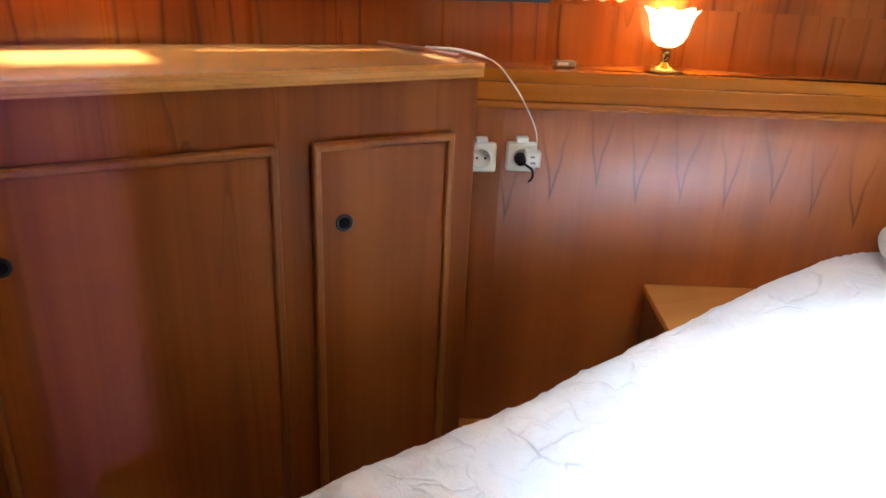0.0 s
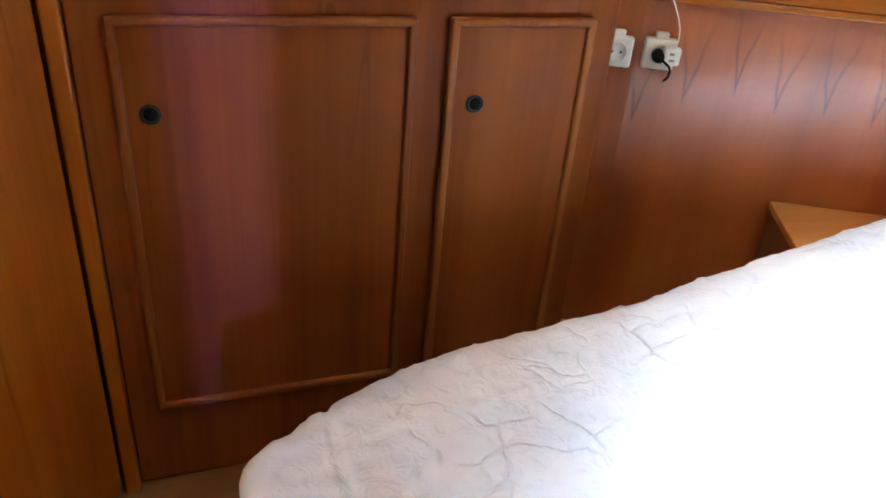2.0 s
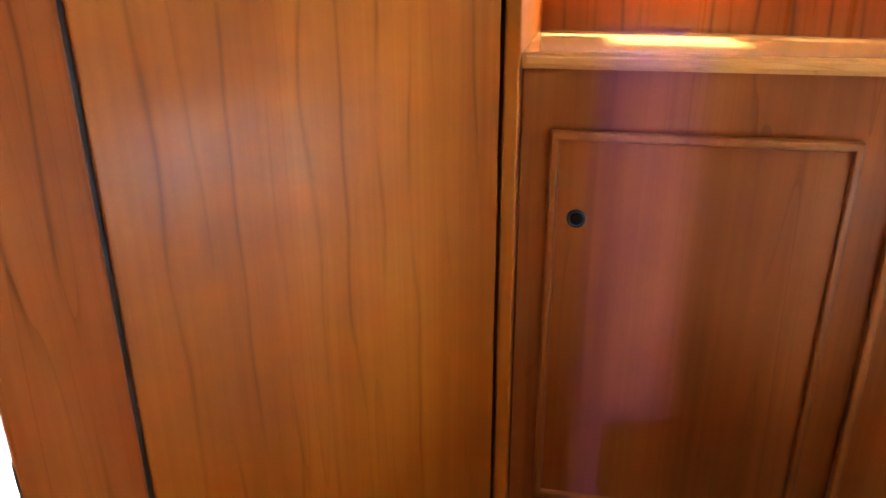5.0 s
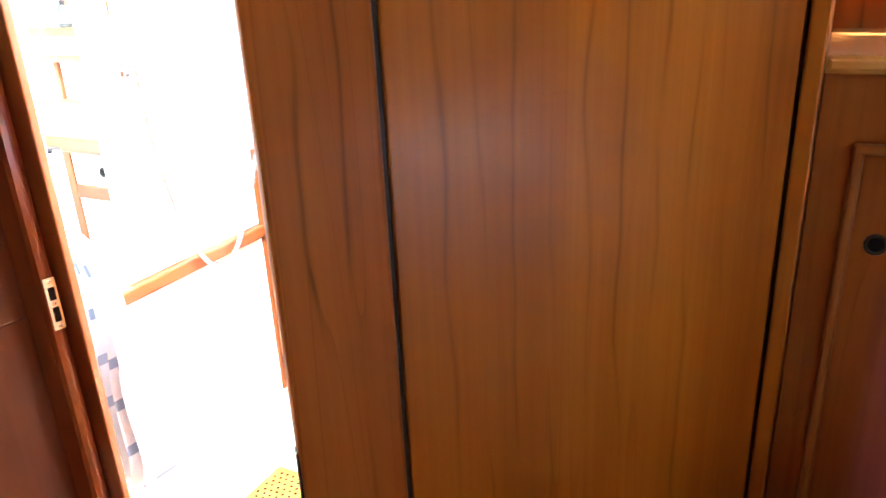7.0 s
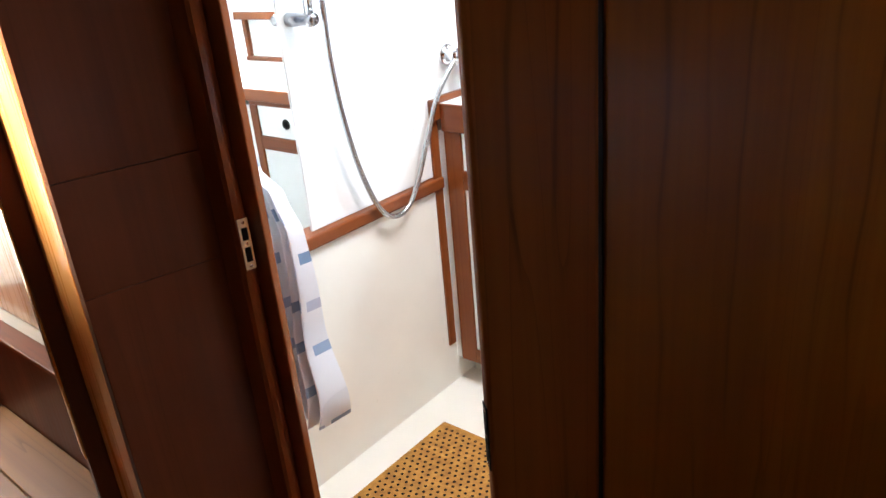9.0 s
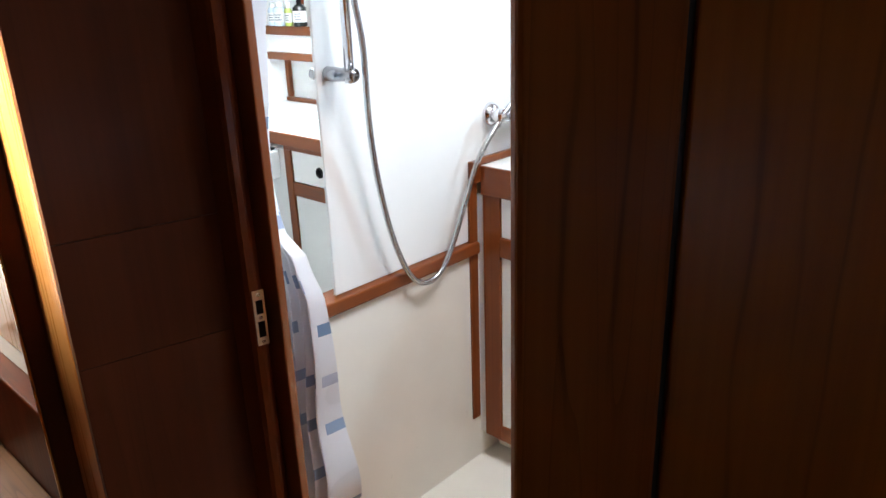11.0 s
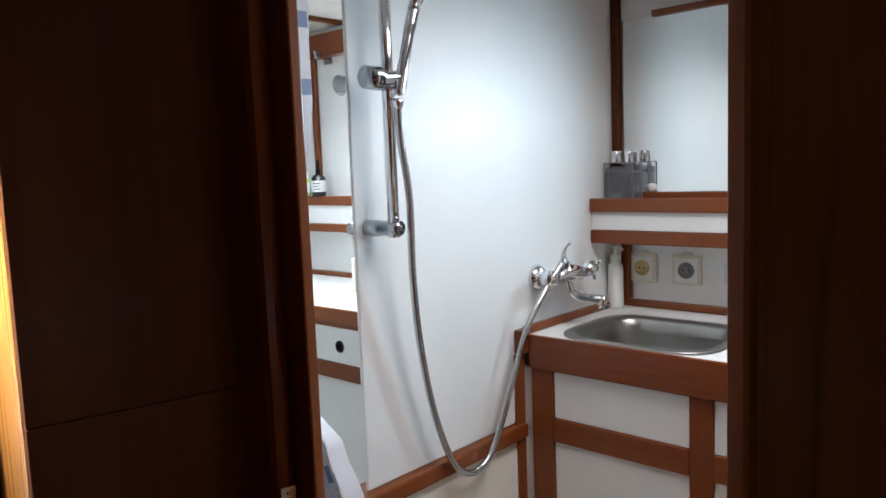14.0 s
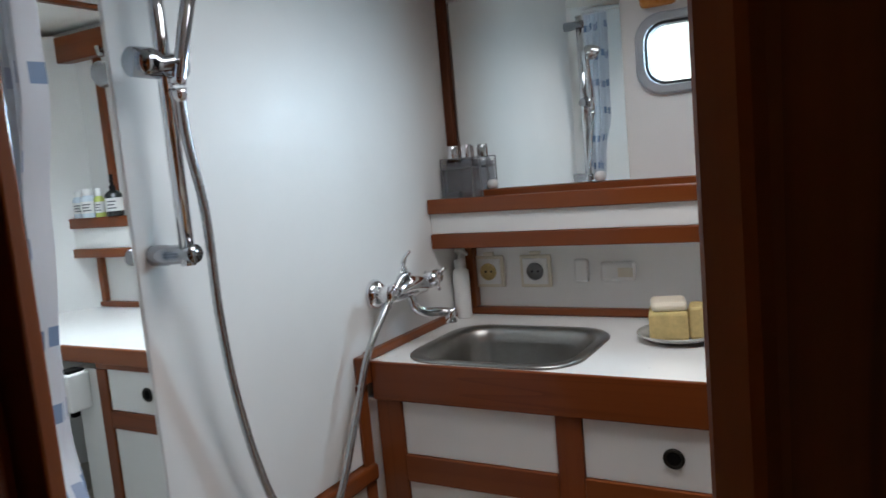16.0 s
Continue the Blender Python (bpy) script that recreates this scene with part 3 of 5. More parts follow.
wall_run("wall_toilet_side", [(-2.98, 2.1), (-2.98, 1.775)], 0.0, 1.96, -0.05, wall_white, "white toilet room side wall")
wall_run("wall_toilet_near", [(-1.265, 0.845), (-3.0, 1.77)], 0.0, 1.96, 0.02, wall_white, "white inner face of the bathroom bulkhead")
structure(box("trim_bath_corner", (-1.3995, 2.090, 1.269), (-1.376, 2.1125, 1.86), dark_wall, bevel=0.003), "varnished wooden corner bead", "trim")
structure(box("trim_bath_top", (-1.400, 2.075, 1.80), (-0.37, 2.1125, 1.895), trim_x, bevel=0.004), "varnished wooden ceiling trim", "trim")
# header over the bathroom door, on the cabin side
wall_run("wall_over_door", [(-0.40, 0.80), (-1.26, 0.80)], 1.93, 2.06, -0.03, dark_wall, "dark varnished header over the bathroom door")

# left jamb
jamb = structure(thing("door_frame_post", "reddish varnished door post with a rounded edge", "door frame"), "reddish varnished door post with a rounded edge", "door frame")
box("post", (-1.262, 0.736, 0.02), (-1.142, 0.768, 1.98), trim_z, jamb, bevel=0.013)
box("stop", (-1.262, 0.7685, 0.02), (-1.105, 0.786, 1.98), trim_z, jamb, bevel=0.003)


def strike_plate(name, label, m, category="strike plate"):
    """Brass plate with two dark pockets and two screws; local x is its normal, z is up."""
    t = thing(name, label, category)
    bm = bmesh.new()
    quad_box(bm, 0, -0.0105, -0.052, 0.0018, 0.0105, 0.052, 0.0006, m)
    part("plate", bm, brass, t)
    for z0, z1 in ((0.008, 0.034), (-0.036, -0.006)):
        bm = bmesh.new()
        quad_box(bm, 0.0016, -0.0062, z0, 0.0024, 0.0062, z1, 0.0003, m)
        part("pocket", bm, black_metal, t)
    for z in (0.044, 0.001, -0.045):
        bm = bmesh.new()
        lathe(bm, [(0.0001, 0.0012), (0.002, 0.001), (0.0032, 0.0)], 12, m @ pose(0.0018, 0, z, 0, 90, 0))
        part("screw", bm, chrome, t, smooth=True)
    return t


sp = strike_plate("strike_plate", "pale steel strike plate with two dark slots", pose(-1.1412, 0.752, 0.887, 0, 0, -14))
for c in sp.children:
    if c.name.startswith("plate"):
        c.data.materials[0] = pale_steel

# dark wall between the post and the saloon opening
dw = structure(thing("wall_passage", "dark brown varnished wall of stacked panels", "wall"), "dark brown varnished wall of stacked panels", "wall")
ang = math.degrees(math.atan2(0.98, 0.21))
WM = pose(-1.205, 0.745, 0, 0, 0, ang)             # local x runs forward along the wall
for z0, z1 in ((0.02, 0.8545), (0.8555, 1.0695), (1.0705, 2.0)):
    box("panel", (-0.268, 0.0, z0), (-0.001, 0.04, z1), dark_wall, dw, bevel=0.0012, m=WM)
box("backing", (-0.264, 0.006, 0.02), (-0.002, 0.036, 2.0), dark_gap, dw, bevel=0, m=WM)
gp = structure(thing("trim_passage_post", "pale golden varnished corner post of the saloon opening", "trim"), "pale golden varnished corner post of the saloon opening", "trim")


def prism(name, plan, z0, z1, mat, parent, m, bevel=0.002):
    """An upright bar with a polygon for its plan."""
    bm = bmesh.new()
    loft(bm, [[(x, y, z) for x, y in plan] for z in (z0, z1)], True, True)
    if bevel:
        es = [e for e in bm.edges if abs(e.verts[0].co.z - e.verts[1].co.z) > 0.1]
        bmesh.ops.bevel(bm, geom=es, offset=bevel, segments=2, affect="EDGES")
    bmesh.ops.transform(bm, matrix=m, verts=bm.verts[:])
    return part(name, bm, mat, parent)


prism("post", [(-0.267, 0.041), (-0.290, 0.150), (-0.262, 0.165), (-0.240, 0.041)], 0.02, 2.0, gold_trim, gp, WM, 0.004)
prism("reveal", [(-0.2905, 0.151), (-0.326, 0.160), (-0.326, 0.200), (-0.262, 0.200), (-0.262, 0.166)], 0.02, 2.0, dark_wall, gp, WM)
prism("edge_strip", [(-0.3265, 0.159), (-0.330, 0.163), (-0.330, 0.199), (-0.3265, 0.199)], SZ + 0.03, 2.0, brass, gp, WM, 0.0)

# ---------------- cabin: the open door leaf ----------------
A = Vector((-0.504, 0.645))
DU = Vector((0.550, 0.651)).normalized()
DM = Matrix.Translation((A.x, A.y, 0)) @ Matrix.Rotation(math.atan2(DU.y, DU.x), 4, "Z")   # local x along the leaf, +y away from the cabin
WID = 0.850


def door_leaf():
    t = thing("cabin_door", "open varnished teak door with a framed panel, beside the dresser", "door")
    t["kind"] = "structure"
    box("stile", (0.0, 0.0, FZ + 0.01), (0.1560, 0.030, 1.96), door_stile, t, bevel=0.006, m=DM)
    box("panel", (0.1640, 0.003, FZ + 0.012), (WID, 0.027, 1.958), teak_panel, t, bevel=0.003, m=DM)
    box("groove", (0.1555, 0.010, FZ + 0.014), (WID - 0.01, 0.025, 1.955), dark_gap, t, bevel=0, m=DM)
    return t


door_stile = wood("door_stile_wood", (0.22, 0.050, 0.007), (0.31, 0.076, 0.011), (0.40, 0.115, 0.017), along="z", turn=-50, rough=0.45, coat=0.05, veins=0.3, spec=0.1, streak=0.5, gap=0.05)
door_leaf()
lockm = DM @ pose(-0.0001, 0.015, 0.763, 0, 0, 180)
lk = strike_plate("door_lock_plate", "dark lock plate on the edge of the open door", lockm, "lock plate")
for c in lk.children:
    if c.name.startswith("plate"):
        c.data.materials[0] = black_metal
# bulkhead post where the leaf meets the dresser
structure(box("trim_dresser_post", (0.048, 1.296, 0.02), (0.077, 1.750, 1.98), teak_panel, bevel=0.004), "varnished wooden post beside the dresser", "trim")
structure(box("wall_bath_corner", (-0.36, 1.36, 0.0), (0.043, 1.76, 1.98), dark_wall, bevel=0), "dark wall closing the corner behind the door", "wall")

# ---------------- cabin: dresser ----------------


def dresser():
    t = thing("dresser", "tall varnished mahogany dresser with two framed doors", "dresser")
    bm = bmesh.new()
    quad_box(bm, 0.0785, 1.32, 0.125, 1.080, 1.505, 1.2575, 0.003)
    part("body", bm, dresser_wood, t)
    # wedge-shaped top that follows the hull, with a rounded front lip
    bm = bmesh.new()
    plan = [(0.0785, 1.300), (1.086, 1.300), (1.086, 1.505), (0.95, 1.617), (0.50, 1.70), (0.0785, 1.74)]
    loft(bm, [[(x, y, z) for x, y in plan] for z in (1.258, 1.286)], True, True)
    es = [e for e in bm.edges if all(abs(v.co.y - 1.30) < 1e-4 for v in e.verts)]
    bmesh.ops.bevel(bm, geom=es, offset=0.009, segments=3, affect="EDGES")
    part("top", bm, top_wood, t, "polished golden wooden top")
    for nm, x0, x1, kx in (("door", 0.135, 0.658, 0.190), ("door", 0.722, 1.023, 0.785)):
        d = None
        bm = bmesh.new()
        quad_box(bm, x0 + 0.012, 1.309, 0.349, x1 - 0.012, 1.3198, 1.138, 0.002)
        d = part(nm, bm, dresser_wood, t)
        bm = bmesh.new()
        # raised half-round moulding
        w = 0.017
        for (a0, b0, a1, b1) in ((x0, 1.150 - w, x1, 1.150), (x0, 0.337, x1, 0.337 + w)):
            quad_box(bm, a0, 1.2985, b0, a1, 1.3205, b1, 0.006, seg=3)
        for a0, a1 in ((x0, x0 + w), (x1 - w, x1)):
            quad_box(bm, a0, 1.2988, 0.337 + 0.004, a1, 1.3203, 1.146, 0.006, seg=3)
        part("moulding", bm, dresser_mould, d, "rounded reddish frame moulding")
        knob_parts(d, (kx, 1.309, 0.984), FACE_S)
    return t


dresser_mould = wood("moulding_wood", (0.16, 0.035, 0.010), (0.24, 0.070, 0.012), (0.32, 0.11, 0.02), along="z", rough=0.36, coat=0.10, veins=0.2, spec=0.12)
dresser()

# ---------------- cabin: shelf along the hull ----------------
SM = pose(1.217, 1.433, 0, 0, 0, math.degrees(math.atan2(-0.454, 0.89)))   # local x along the shelf


def shelf():
    t = thing("hull_shelf", "polished wooden shelf with a grooved fascia along the hull", "shelf")
    bm = bmesh.new()
    plan = [(1.083, 1.508), (1.217, 1.415), (2.6, 0.706), (2.50, 0.714), (1.97, 1.092), (1.74, 1.262), (1.36, 1.493), (0.965, 1.611)]
    loft(bm, [[(x, y, z) for x, y in plan] for z in (1.225, 1.252)], True, True)
    part("board", bm, shelf_wood, t)
    box("fascia", (-0.15, -0.022, 1.184), (1.5, -0.002, 1.2245), shelf_wood, t, bevel=0.003, m=SM)
    box("moulding", (-0.15, -0.030, 1.166), (1.5, -0.001, 1.1835), shelf_wood, t, bevel=0.006, m=SM)
    bm = bmesh.new()
    tube(bm, [(0.975, 1.600, 1.290), (1.02, 1.515, 1.290), (1.068, 1.380, 1.290)], 0.006, 8)
    part("end_bead", bm, trim_x, t)
    return t


shelf()


def upright_locker():
    t = thing("corner_locker", "golden wooden upright at the end of the shelf", "locker")
    m = SM
    box("panel", (0.93, 0.03, 1.2525), (1.30, 0.09, 1.98), gold_trim, t, bevel=0.006, m=m)
    return t


upright_locker()


def wall_socket(name, label, s, z, plug):
    """Surface socket with a spring lid, screwed to the low side wall."""
    t = thing(name, label, "socket")
    m = SM @ pose(s, -0.0005, z)

    def b(nm, c0, c1, mat, par, bev=0.003):
        bm = bmesh.new()
        quad_box(bm, *c0, *c1, bev, m)
        return part(nm, bm, mat, par)

    b("back_box", (-0.035, -0.026, -0.034), (0.035, 0.0, 0.034), socket_white, t, 0.006)
    b("lid_hinge", (-0.014, -0.024, 0.0335), (0.014, -0.004, 0.047), socket_white, t, 0.003)
    bm = bmesh.new()
    lathe(bm, [(0.025, 0.0), (0.025, 0.0035), (0.0225, 0.0045), (0.0195, 0.004), (0.0190, 0.001), (0.0001, 0.0008)], 30, m @ pose(0, -0.026, 0) @ FACE_S)
    part("cup", bm, socket_white, t, smooth=True)
    for dx in (-0.0095, 0.0095):
        bm = bmesh.new()
        lathe(bm, [(0.0001, 0.0018), (0.0027, 0.0018), (0.0027, 0.0008)], 10, m @ pose(dx, -0.026, 0) @ FACE_S)
        part("pin_hole", bm, black_metal, t)
    if plug:
        p = thing("plug", "black plug with a cord in the socket", "plug")
        bm = bmesh.new()
        lathe(bm, [(0.0001, 0.034), (0.008, 0.033), (0.0125, 0.026), (0.014, 0.012), (0.014, 0.003)], 18, m @ pose(-0.004, -0.026, 0) @ FACE_S)
        part("body", bm, black_metal, p, smooth=True)
        bm = bmesh.new()
        pts = [m @ Vector(v) for v in ((-0.004, -0.058, 0.0), (0.008, -0.066, -0.006), (0.024, -0.05, -0.022), (0.028, -0.03, -0.045), (0.022, -0.020, -0.058))]
        tube(bm, spline(pts, 6), 0.0028, 8)
        part("cord", bm, black_metal, p, smooth=True)
        t2 = thing("adapter", "cream plug adapter in the socket", "adapter")
        bm = bmesh.new()
        quad_box(bm, 0.006, -0.052, -0.016, 0.042, -0.0265, 0.022, 0.005, m)
        part("body", bm, socket_white, t2)
        for dz in (-0.004, 0.010):
            bm = bmesh.new()
            quad_box(bm, 0.018, -0.0528, dz - 0.003, 0.030, -0.0521, dz + 0.002, 0, m)
            part("slot", bm, grey_plastic, t2)
    return t


wall_socket("wall_socket", "cream plastic wall socket beside the dresser", -0.048, 1.050, False)
wall_socket("wall_socket", "cream plastic wall socket with a plug in it", 0.045, 1.054, True)


def white_cable():
    """Flat white cable from the shelf, over its edge, hanging down."""
    t = thing("cable", "thin white cable hanging over the shelf edge", "cable")
    pts = [(1.045, 1.50, 1.292), (1.10, 1.445, 1.292), (1.155, 1.392, 1.275), (1.19, 1.370, 1.235), (1.225, 1.362, 1.185), (1.255, 1.352, 1.12), (1.258, 1.352, 1.06)]
    bm = bmesh.new()
    tube(bm, spline(pts, 8), [0.0036] * 14 + [0.0013] * 35, 8)
    part("cord", bm, socket_white, t, smooth=True)


white_cable()


def table_lamp():
    """Brass foot and stem with a lit tulip of frosted glass."""
    x, y, z = 1.560, 1.308, 1.2525
    t = thing("table_lamp", "lit brass table lamp with a tulip glass shade", "lamp")
    m = Matrix.Translation((x, y, z))
    bm = bmesh.new()
    lathe(bm, [(0.0001, 0.0), (0.045, 0.0), (0.046, 0.004), (0.040, 0.010), (0.018, 0.014), (0.011, 0.020)], 32, m)
    part("foot", bm, brass, t, smooth=True)
    bm = bmesh.new()
    lathe(bm, [(0.011, 0.018), (0.0085, 0.028), (0.012, 0.036), (0.009, 0.040), (0.013, 0.048), (0.023, 0.060), (0.022, 0.062), (0.0001, 0.061)], 28, m)
    part("stem", bm, brass, t, smooth=True)
    bm = bmesh.new()
    n = 48
    rings = []
    for r, h, fl in ((0.020, 0.056, 0), (0.033, 0.066, 0), (0.041, 0.082, 0.02), (0.044, 0.100, 0.04), (0.048, 0.118, 0.08), (0.057, 0.134, 0.13)):
        rings.append([(r * (1 + fl * math.cos(6 * a)) * math.cos(a), r * (1 + fl * math.cos(6 * a)) * math.sin(a), h + fl * 0.035 * math.cos(6 * a)) for a in [2 * math.pi * i / n for i in range(n)]])
    loft(bm, rings)
    bmesh.ops.transform(bm, matrix=m, verts=bm.verts[:])
    sh = part("shade", bm, shade_glow, t, "frosted glass tulip shade, lit", smooth=True)
    sh.visible_shadow = False
    return t


table_lamp()


def small_remote():
    t = thing("small_remote", "small grey gadget lying on the shelf", "remote")
    m = pose(1.362, 1.420, 1.253, 0, 0, -20)
    box("case", (-0.025, -0.014, 0.0), (0.025, 0.014, 0.013), grey_plastic, t, bevel=0.004, m=m)
    box("screen", (-0.020, -0.0145, 0.004), (0.006, -0.0135, 0.011), clear_bottle, t, bevel=0, m=m)


small_remote()


def strip_along(bm, pts, z0, z1, out, back):
    """A band that follows plan points, between two heights and two depths from the lining's face."""
    P = [Vector(p) for p in pts]
    cols = []
    for i, p in enumerate(P):
        d = (P[min(i + 1, len(P) - 1)] - P[max(i - 1, 0)]).normalized()
        n = Vector((-d.y, d.x))
        a, b = p + n * out, p + n * back
        cols.append([bm.verts.new((a.x, a.y, z0)), bm.verts.new((a.x, a.y, z1)), bm.verts.new((b.x, b.y, z1)), bm.verts.new((b.x, b.y, z0))])
    for a, b in zip(cols, cols[1:]):
        for k in range(4):
            bm.faces.new((a[k], a[(k + 1) % 4], b[(k + 1) % 4], b[k]))
    bm.faces.new(cols[0])
    bm.faces.new(cols[-1])


def hull_window():
    """Long cabin window over the dresser with a dark frame and gathered curtains."""
    w = structure(thing("window_1", "long hull window in a black frame", "window"), "long hull window in a black frame", "window")
    for z0, z1 in ((1.386, 1.402), (1.690, 1.709)):
        bm = bmesh.new()
        strip_along(bm, HULL[:5], z0, z1, -0.012, 0.045)
        part("window_frame", bm, black_frame, w)
    for a, b in (((0.0, 1.752), (0.03, 1.749)), ((0.49, 1.706), (0.53, 1.699)), ((1.325, 1.510), (1.357, 1.501))):
        bm = bmesh.new()
        strip_along(bm, (a, b), 1.4025, 1.6895, -0.012, 0.045)
        part("window_frame", bm, black_frame, w)
    # dark lower bar, carried up higher to keep the sun off the bed
    bm = bmesh.new()
    strip_along(bm, ((0.985, 1.612), (1.32, 1.5125)), 1.4025, 1.478, -0.008, 0.030)
    part("window_frame", bm, black_frame, w)
    bm = bmesh.new()
    strip_along(bm, HULL[:5], 1.401, 1.691, 0.034, 0.040)
    part("pane", bm, hull_sky, w).visible_shadow = False

    def curtain(x, y, turn, width, label, zb=1.425):
        c = thing("window_curtain", label, "curtain", "cabin window curtains")
        bm = bmesh.new()
        n, rows_ = int(width * 320), 6
        m2 = pose(x, y, 0, 0, 0, turn)
        grid = []
        for j in range(rows_):
            z = zb + (1.74 - zb) * j / (rows_ - 1)
            grid.append([bm.verts.new(m2 @ Vector((width * i / n, -0.030 + 0.010 * math.sin(i * 0.95) + 0.004 * math.sin(i * 0.4 + j), z + 0.004 * math.sin(i * 0.5)))) for i in range(n + 1)])
        for j in range(rows_ - 1):
            for i in range(n):
                bm.faces.new((grid[j][i], grid[j][i + 1], grid[j + 1][i + 1], grid[j + 1][i]))
        ob = part("cloth", bm, beige_cloth, c, smooth=True)
        mod = ob.modifiers.new("thickness", "SOLIDIFY")
        mod.thickness = 0.002

    # first three are added to mask the sun and shape its patches
    curtain(0.085, 1.742, -4, 0.13, "cream curtain, unseen, bounding the sun patch at the side")
    curtain(0.46, 1.711, -10.0, 0.56, "cream gathered curtain, unseen, masking sun over the mid window", 1.392)
    curtain(1.025, 1.600, -16.5, 0.335, "cream gathered curtain, added to keep sun off the bed", 1.410)
    curtain(1.365, 1.490, -33, 0.17, "cream gathered curtain at the end of the window", 1.400)


hull_window()


def nightstand():
    t = thing("nightstand", "low wooden bedside cabinet against the side wall", "nightstand")
    m = SM
    box("top", (0.378, -0.30, 0.715), (0.90, -0.004, 0.737), top_wood, t, bevel=0.004, m=m)
    box("side", (0.386, -0.285, 0.125), (0.406, -0.006, 0.714), trim_z, t, bevel=0.002, m=m)
    box("body", (0.408, -0.280, 0.125), (0.89, -0.006, 0.713), dresser_wood, t, bevel=0.002, m=m)
    b = thing("wall_step", "low wooden ledge at the foot of the side wall", "ledge")
    box("board", (-0.13, -0.10, 0.297), (0.10, -0.003, 0.317), top_wood, b, bevel=0.003, m=m)
    box("riser", (-0.13, -0.085, 0.125), (0.10, -0.004, 0.2965), trim_z, b, bevel=0.003, m=m)


nightstand()


def bed():
    """Mattress under a wrinkled white quilt, rising towards the pillows."""
    t = thing("bed", "bed covered with a rumpled white quilted spread", "bed")
    box("bed_base", (0.45, -1.05, 0.11), (2.10, 0.80, 0.42), dresser_wood, t, bevel=0.005)
    bm = bmesh.new()
    nx, ny = 250, 230
    X0, X1, Y0 = 0.272, 2.35, -1.15

    def far_edge(x):
        s = min(1.0, max(0.0, (x - X0) / 0.50))
        return 0.925 + 0.145 * (1 - (1 - s) ** 1.7)

    def edge_drop(d, r):
        return 0.0 if d >= r else r - math.sqrt(max(0.0, r * r - (r - d) ** 2))

    def smooth(s):
        s = min(1.0, max(0.0, s))
        return s * s * (3 - 2 * s)

    def top(u, v):
        x = X0 + (X1 - X0) * u
        y = Y0 + (far_edge(x) - Y0) * v
        z = 0.595 + 0.035 * smooth((x - 0.3) / 0.5) + 0.17 * smooth((x - 0.7) / 1.1) + 0.05 * smooth((x - 1.5) / 0.5)
        # quilting: scalloped cells with pinched seams, then loose wrinkles
        q = Vector((x * 8.0, y * 8.0, 0.3))
        wob = Vector((noise.noise(q * 0.6), noise.noise(q * 0.6 + Vector((9, 3, 1))), 0)) * 1.5
        dist, _ = noise.voronoi(q + wob, distance_metric="DISTANCE", exponent=2.5)
        seam = min(1.0, (dist[1] - dist[0]) / 0.13)
        depth = 0.5 + 0.5 * noise.noise(Vector((x * 2.1, y * 2.1, 9)))
        z += 0.008 * depth * (seam ** 0.6 - 0.8)
        z += 0.008 * (1 - smooth((x - 0.35) / 0.6)) * noise.noise(Vector((x * 24 + y * 6, y * 30, 7)))
        z += 0.010 * noise.noise(Vector((x * 2.4, y * 2.4, 4)))
        r1 = 1 - abs(noise.noise(Vector((x * 5 + y * 4, y * 11 - x * 5, 2)))) * 2
        r2 = 1 - abs(noise.noise(Vector((x * 16 - y * 6, y * 17 + x * 5, 5)))) * 2
        z += 0.006 * max(0.0, r1) ** 9 + 0.0028 * max(0.0, r2) ** 8
        # border seam near the foot
        z -= 0.010 * math.exp(-((x - 0.43 + 0.02 * noise.noise(Vector((0, y * 3, 1)))) / 0.007) ** 2)
        return x, y, z

    grid = []
    for i in range(nx + 1):
        col = []
        for j in range(ny + 1):
            x, y, z = top(i / nx, j / ny)
            dx, dy = x - X0, far_edge(x) - y
            z -= edge_drop(dx, 0.05) * 0.9 + edge_drop(dy, 0.09) * 0.9 + 0.022 * (1 - smooth(dx / 0.28))
            col.append(bm.verts.new((x, y + (0.010 * noise.noise(Vector((x * 6, 1, 11))) if dy < 0.2 else 0), z)))
        grid.append(col)
    for i in range(nx):
        for j in range(ny):
            bm.faces.new((grid[i][j], grid[i + 1][j], grid[i + 1][j + 1], grid[i][j + 1]))
    # hanging skirt along the foot and the side
    for rim, along in (([grid[0][j] for j in range(ny + 1)], 0), ([grid[i][ny] for i in range(nx + 1)], 1)):
        prev = rim
        for k, drop in enumerate((0.04, 0.10, 0.18, 0.26)):
            ring = []
            for n_, v in enumerate(rim):
                out = (0.012 * math.sin(n_ * 0.42) + 0.02 * noise.noise(Vector((n_ * 0.08, k * 0.4, 3)))) * (k + 1) / 4
                ring.append(bm.verts.new((v.co.x + (0.02 * k / 3 + out if along == 0 else 0), v.co.y + (out - 0.02 * k / 3 if along else 0), v.co.z - drop)))
            for a, b, c, d in zip(prev, prev[1:], ring[1:], ring):
                bm.faces.new((a, b, c, d))
            prev = ring
    part("bedspread", bm, quilt, t, "white quilted bedspread, rumpled", smooth=True)
    p = thing("pillow", "white pillow at the head of the bed", "pillow")
    bm = bmesh.new()
    bmesh.ops.create_uvsphere(bm, u_segments=48, v_segments=24, radius=1.0)
    for v in bm.verts:
        c = v.co.copy()
        sx, sy = math.copysign(abs(c.x) ** 0.55, c.x), math.copysign(abs(c.y) ** 0.55, c.y)
        v.co = Vector((2.16 + 0.26 * sx, 0.62 + 0.38 * sy, 0.905 + 0.10 * c.z * (1 - 0.35 * max(abs(sx), abs(sy)) ** 4) + 0.012 * noise.noise(c * 3)))
    part("case", bm, quilt, p, smooth=True)


bed()

# ---------------- bathroom: basin cabinet ----------------
CY = 1.634            # front plane of the basin cabinet
CT = 0.945            # counter height


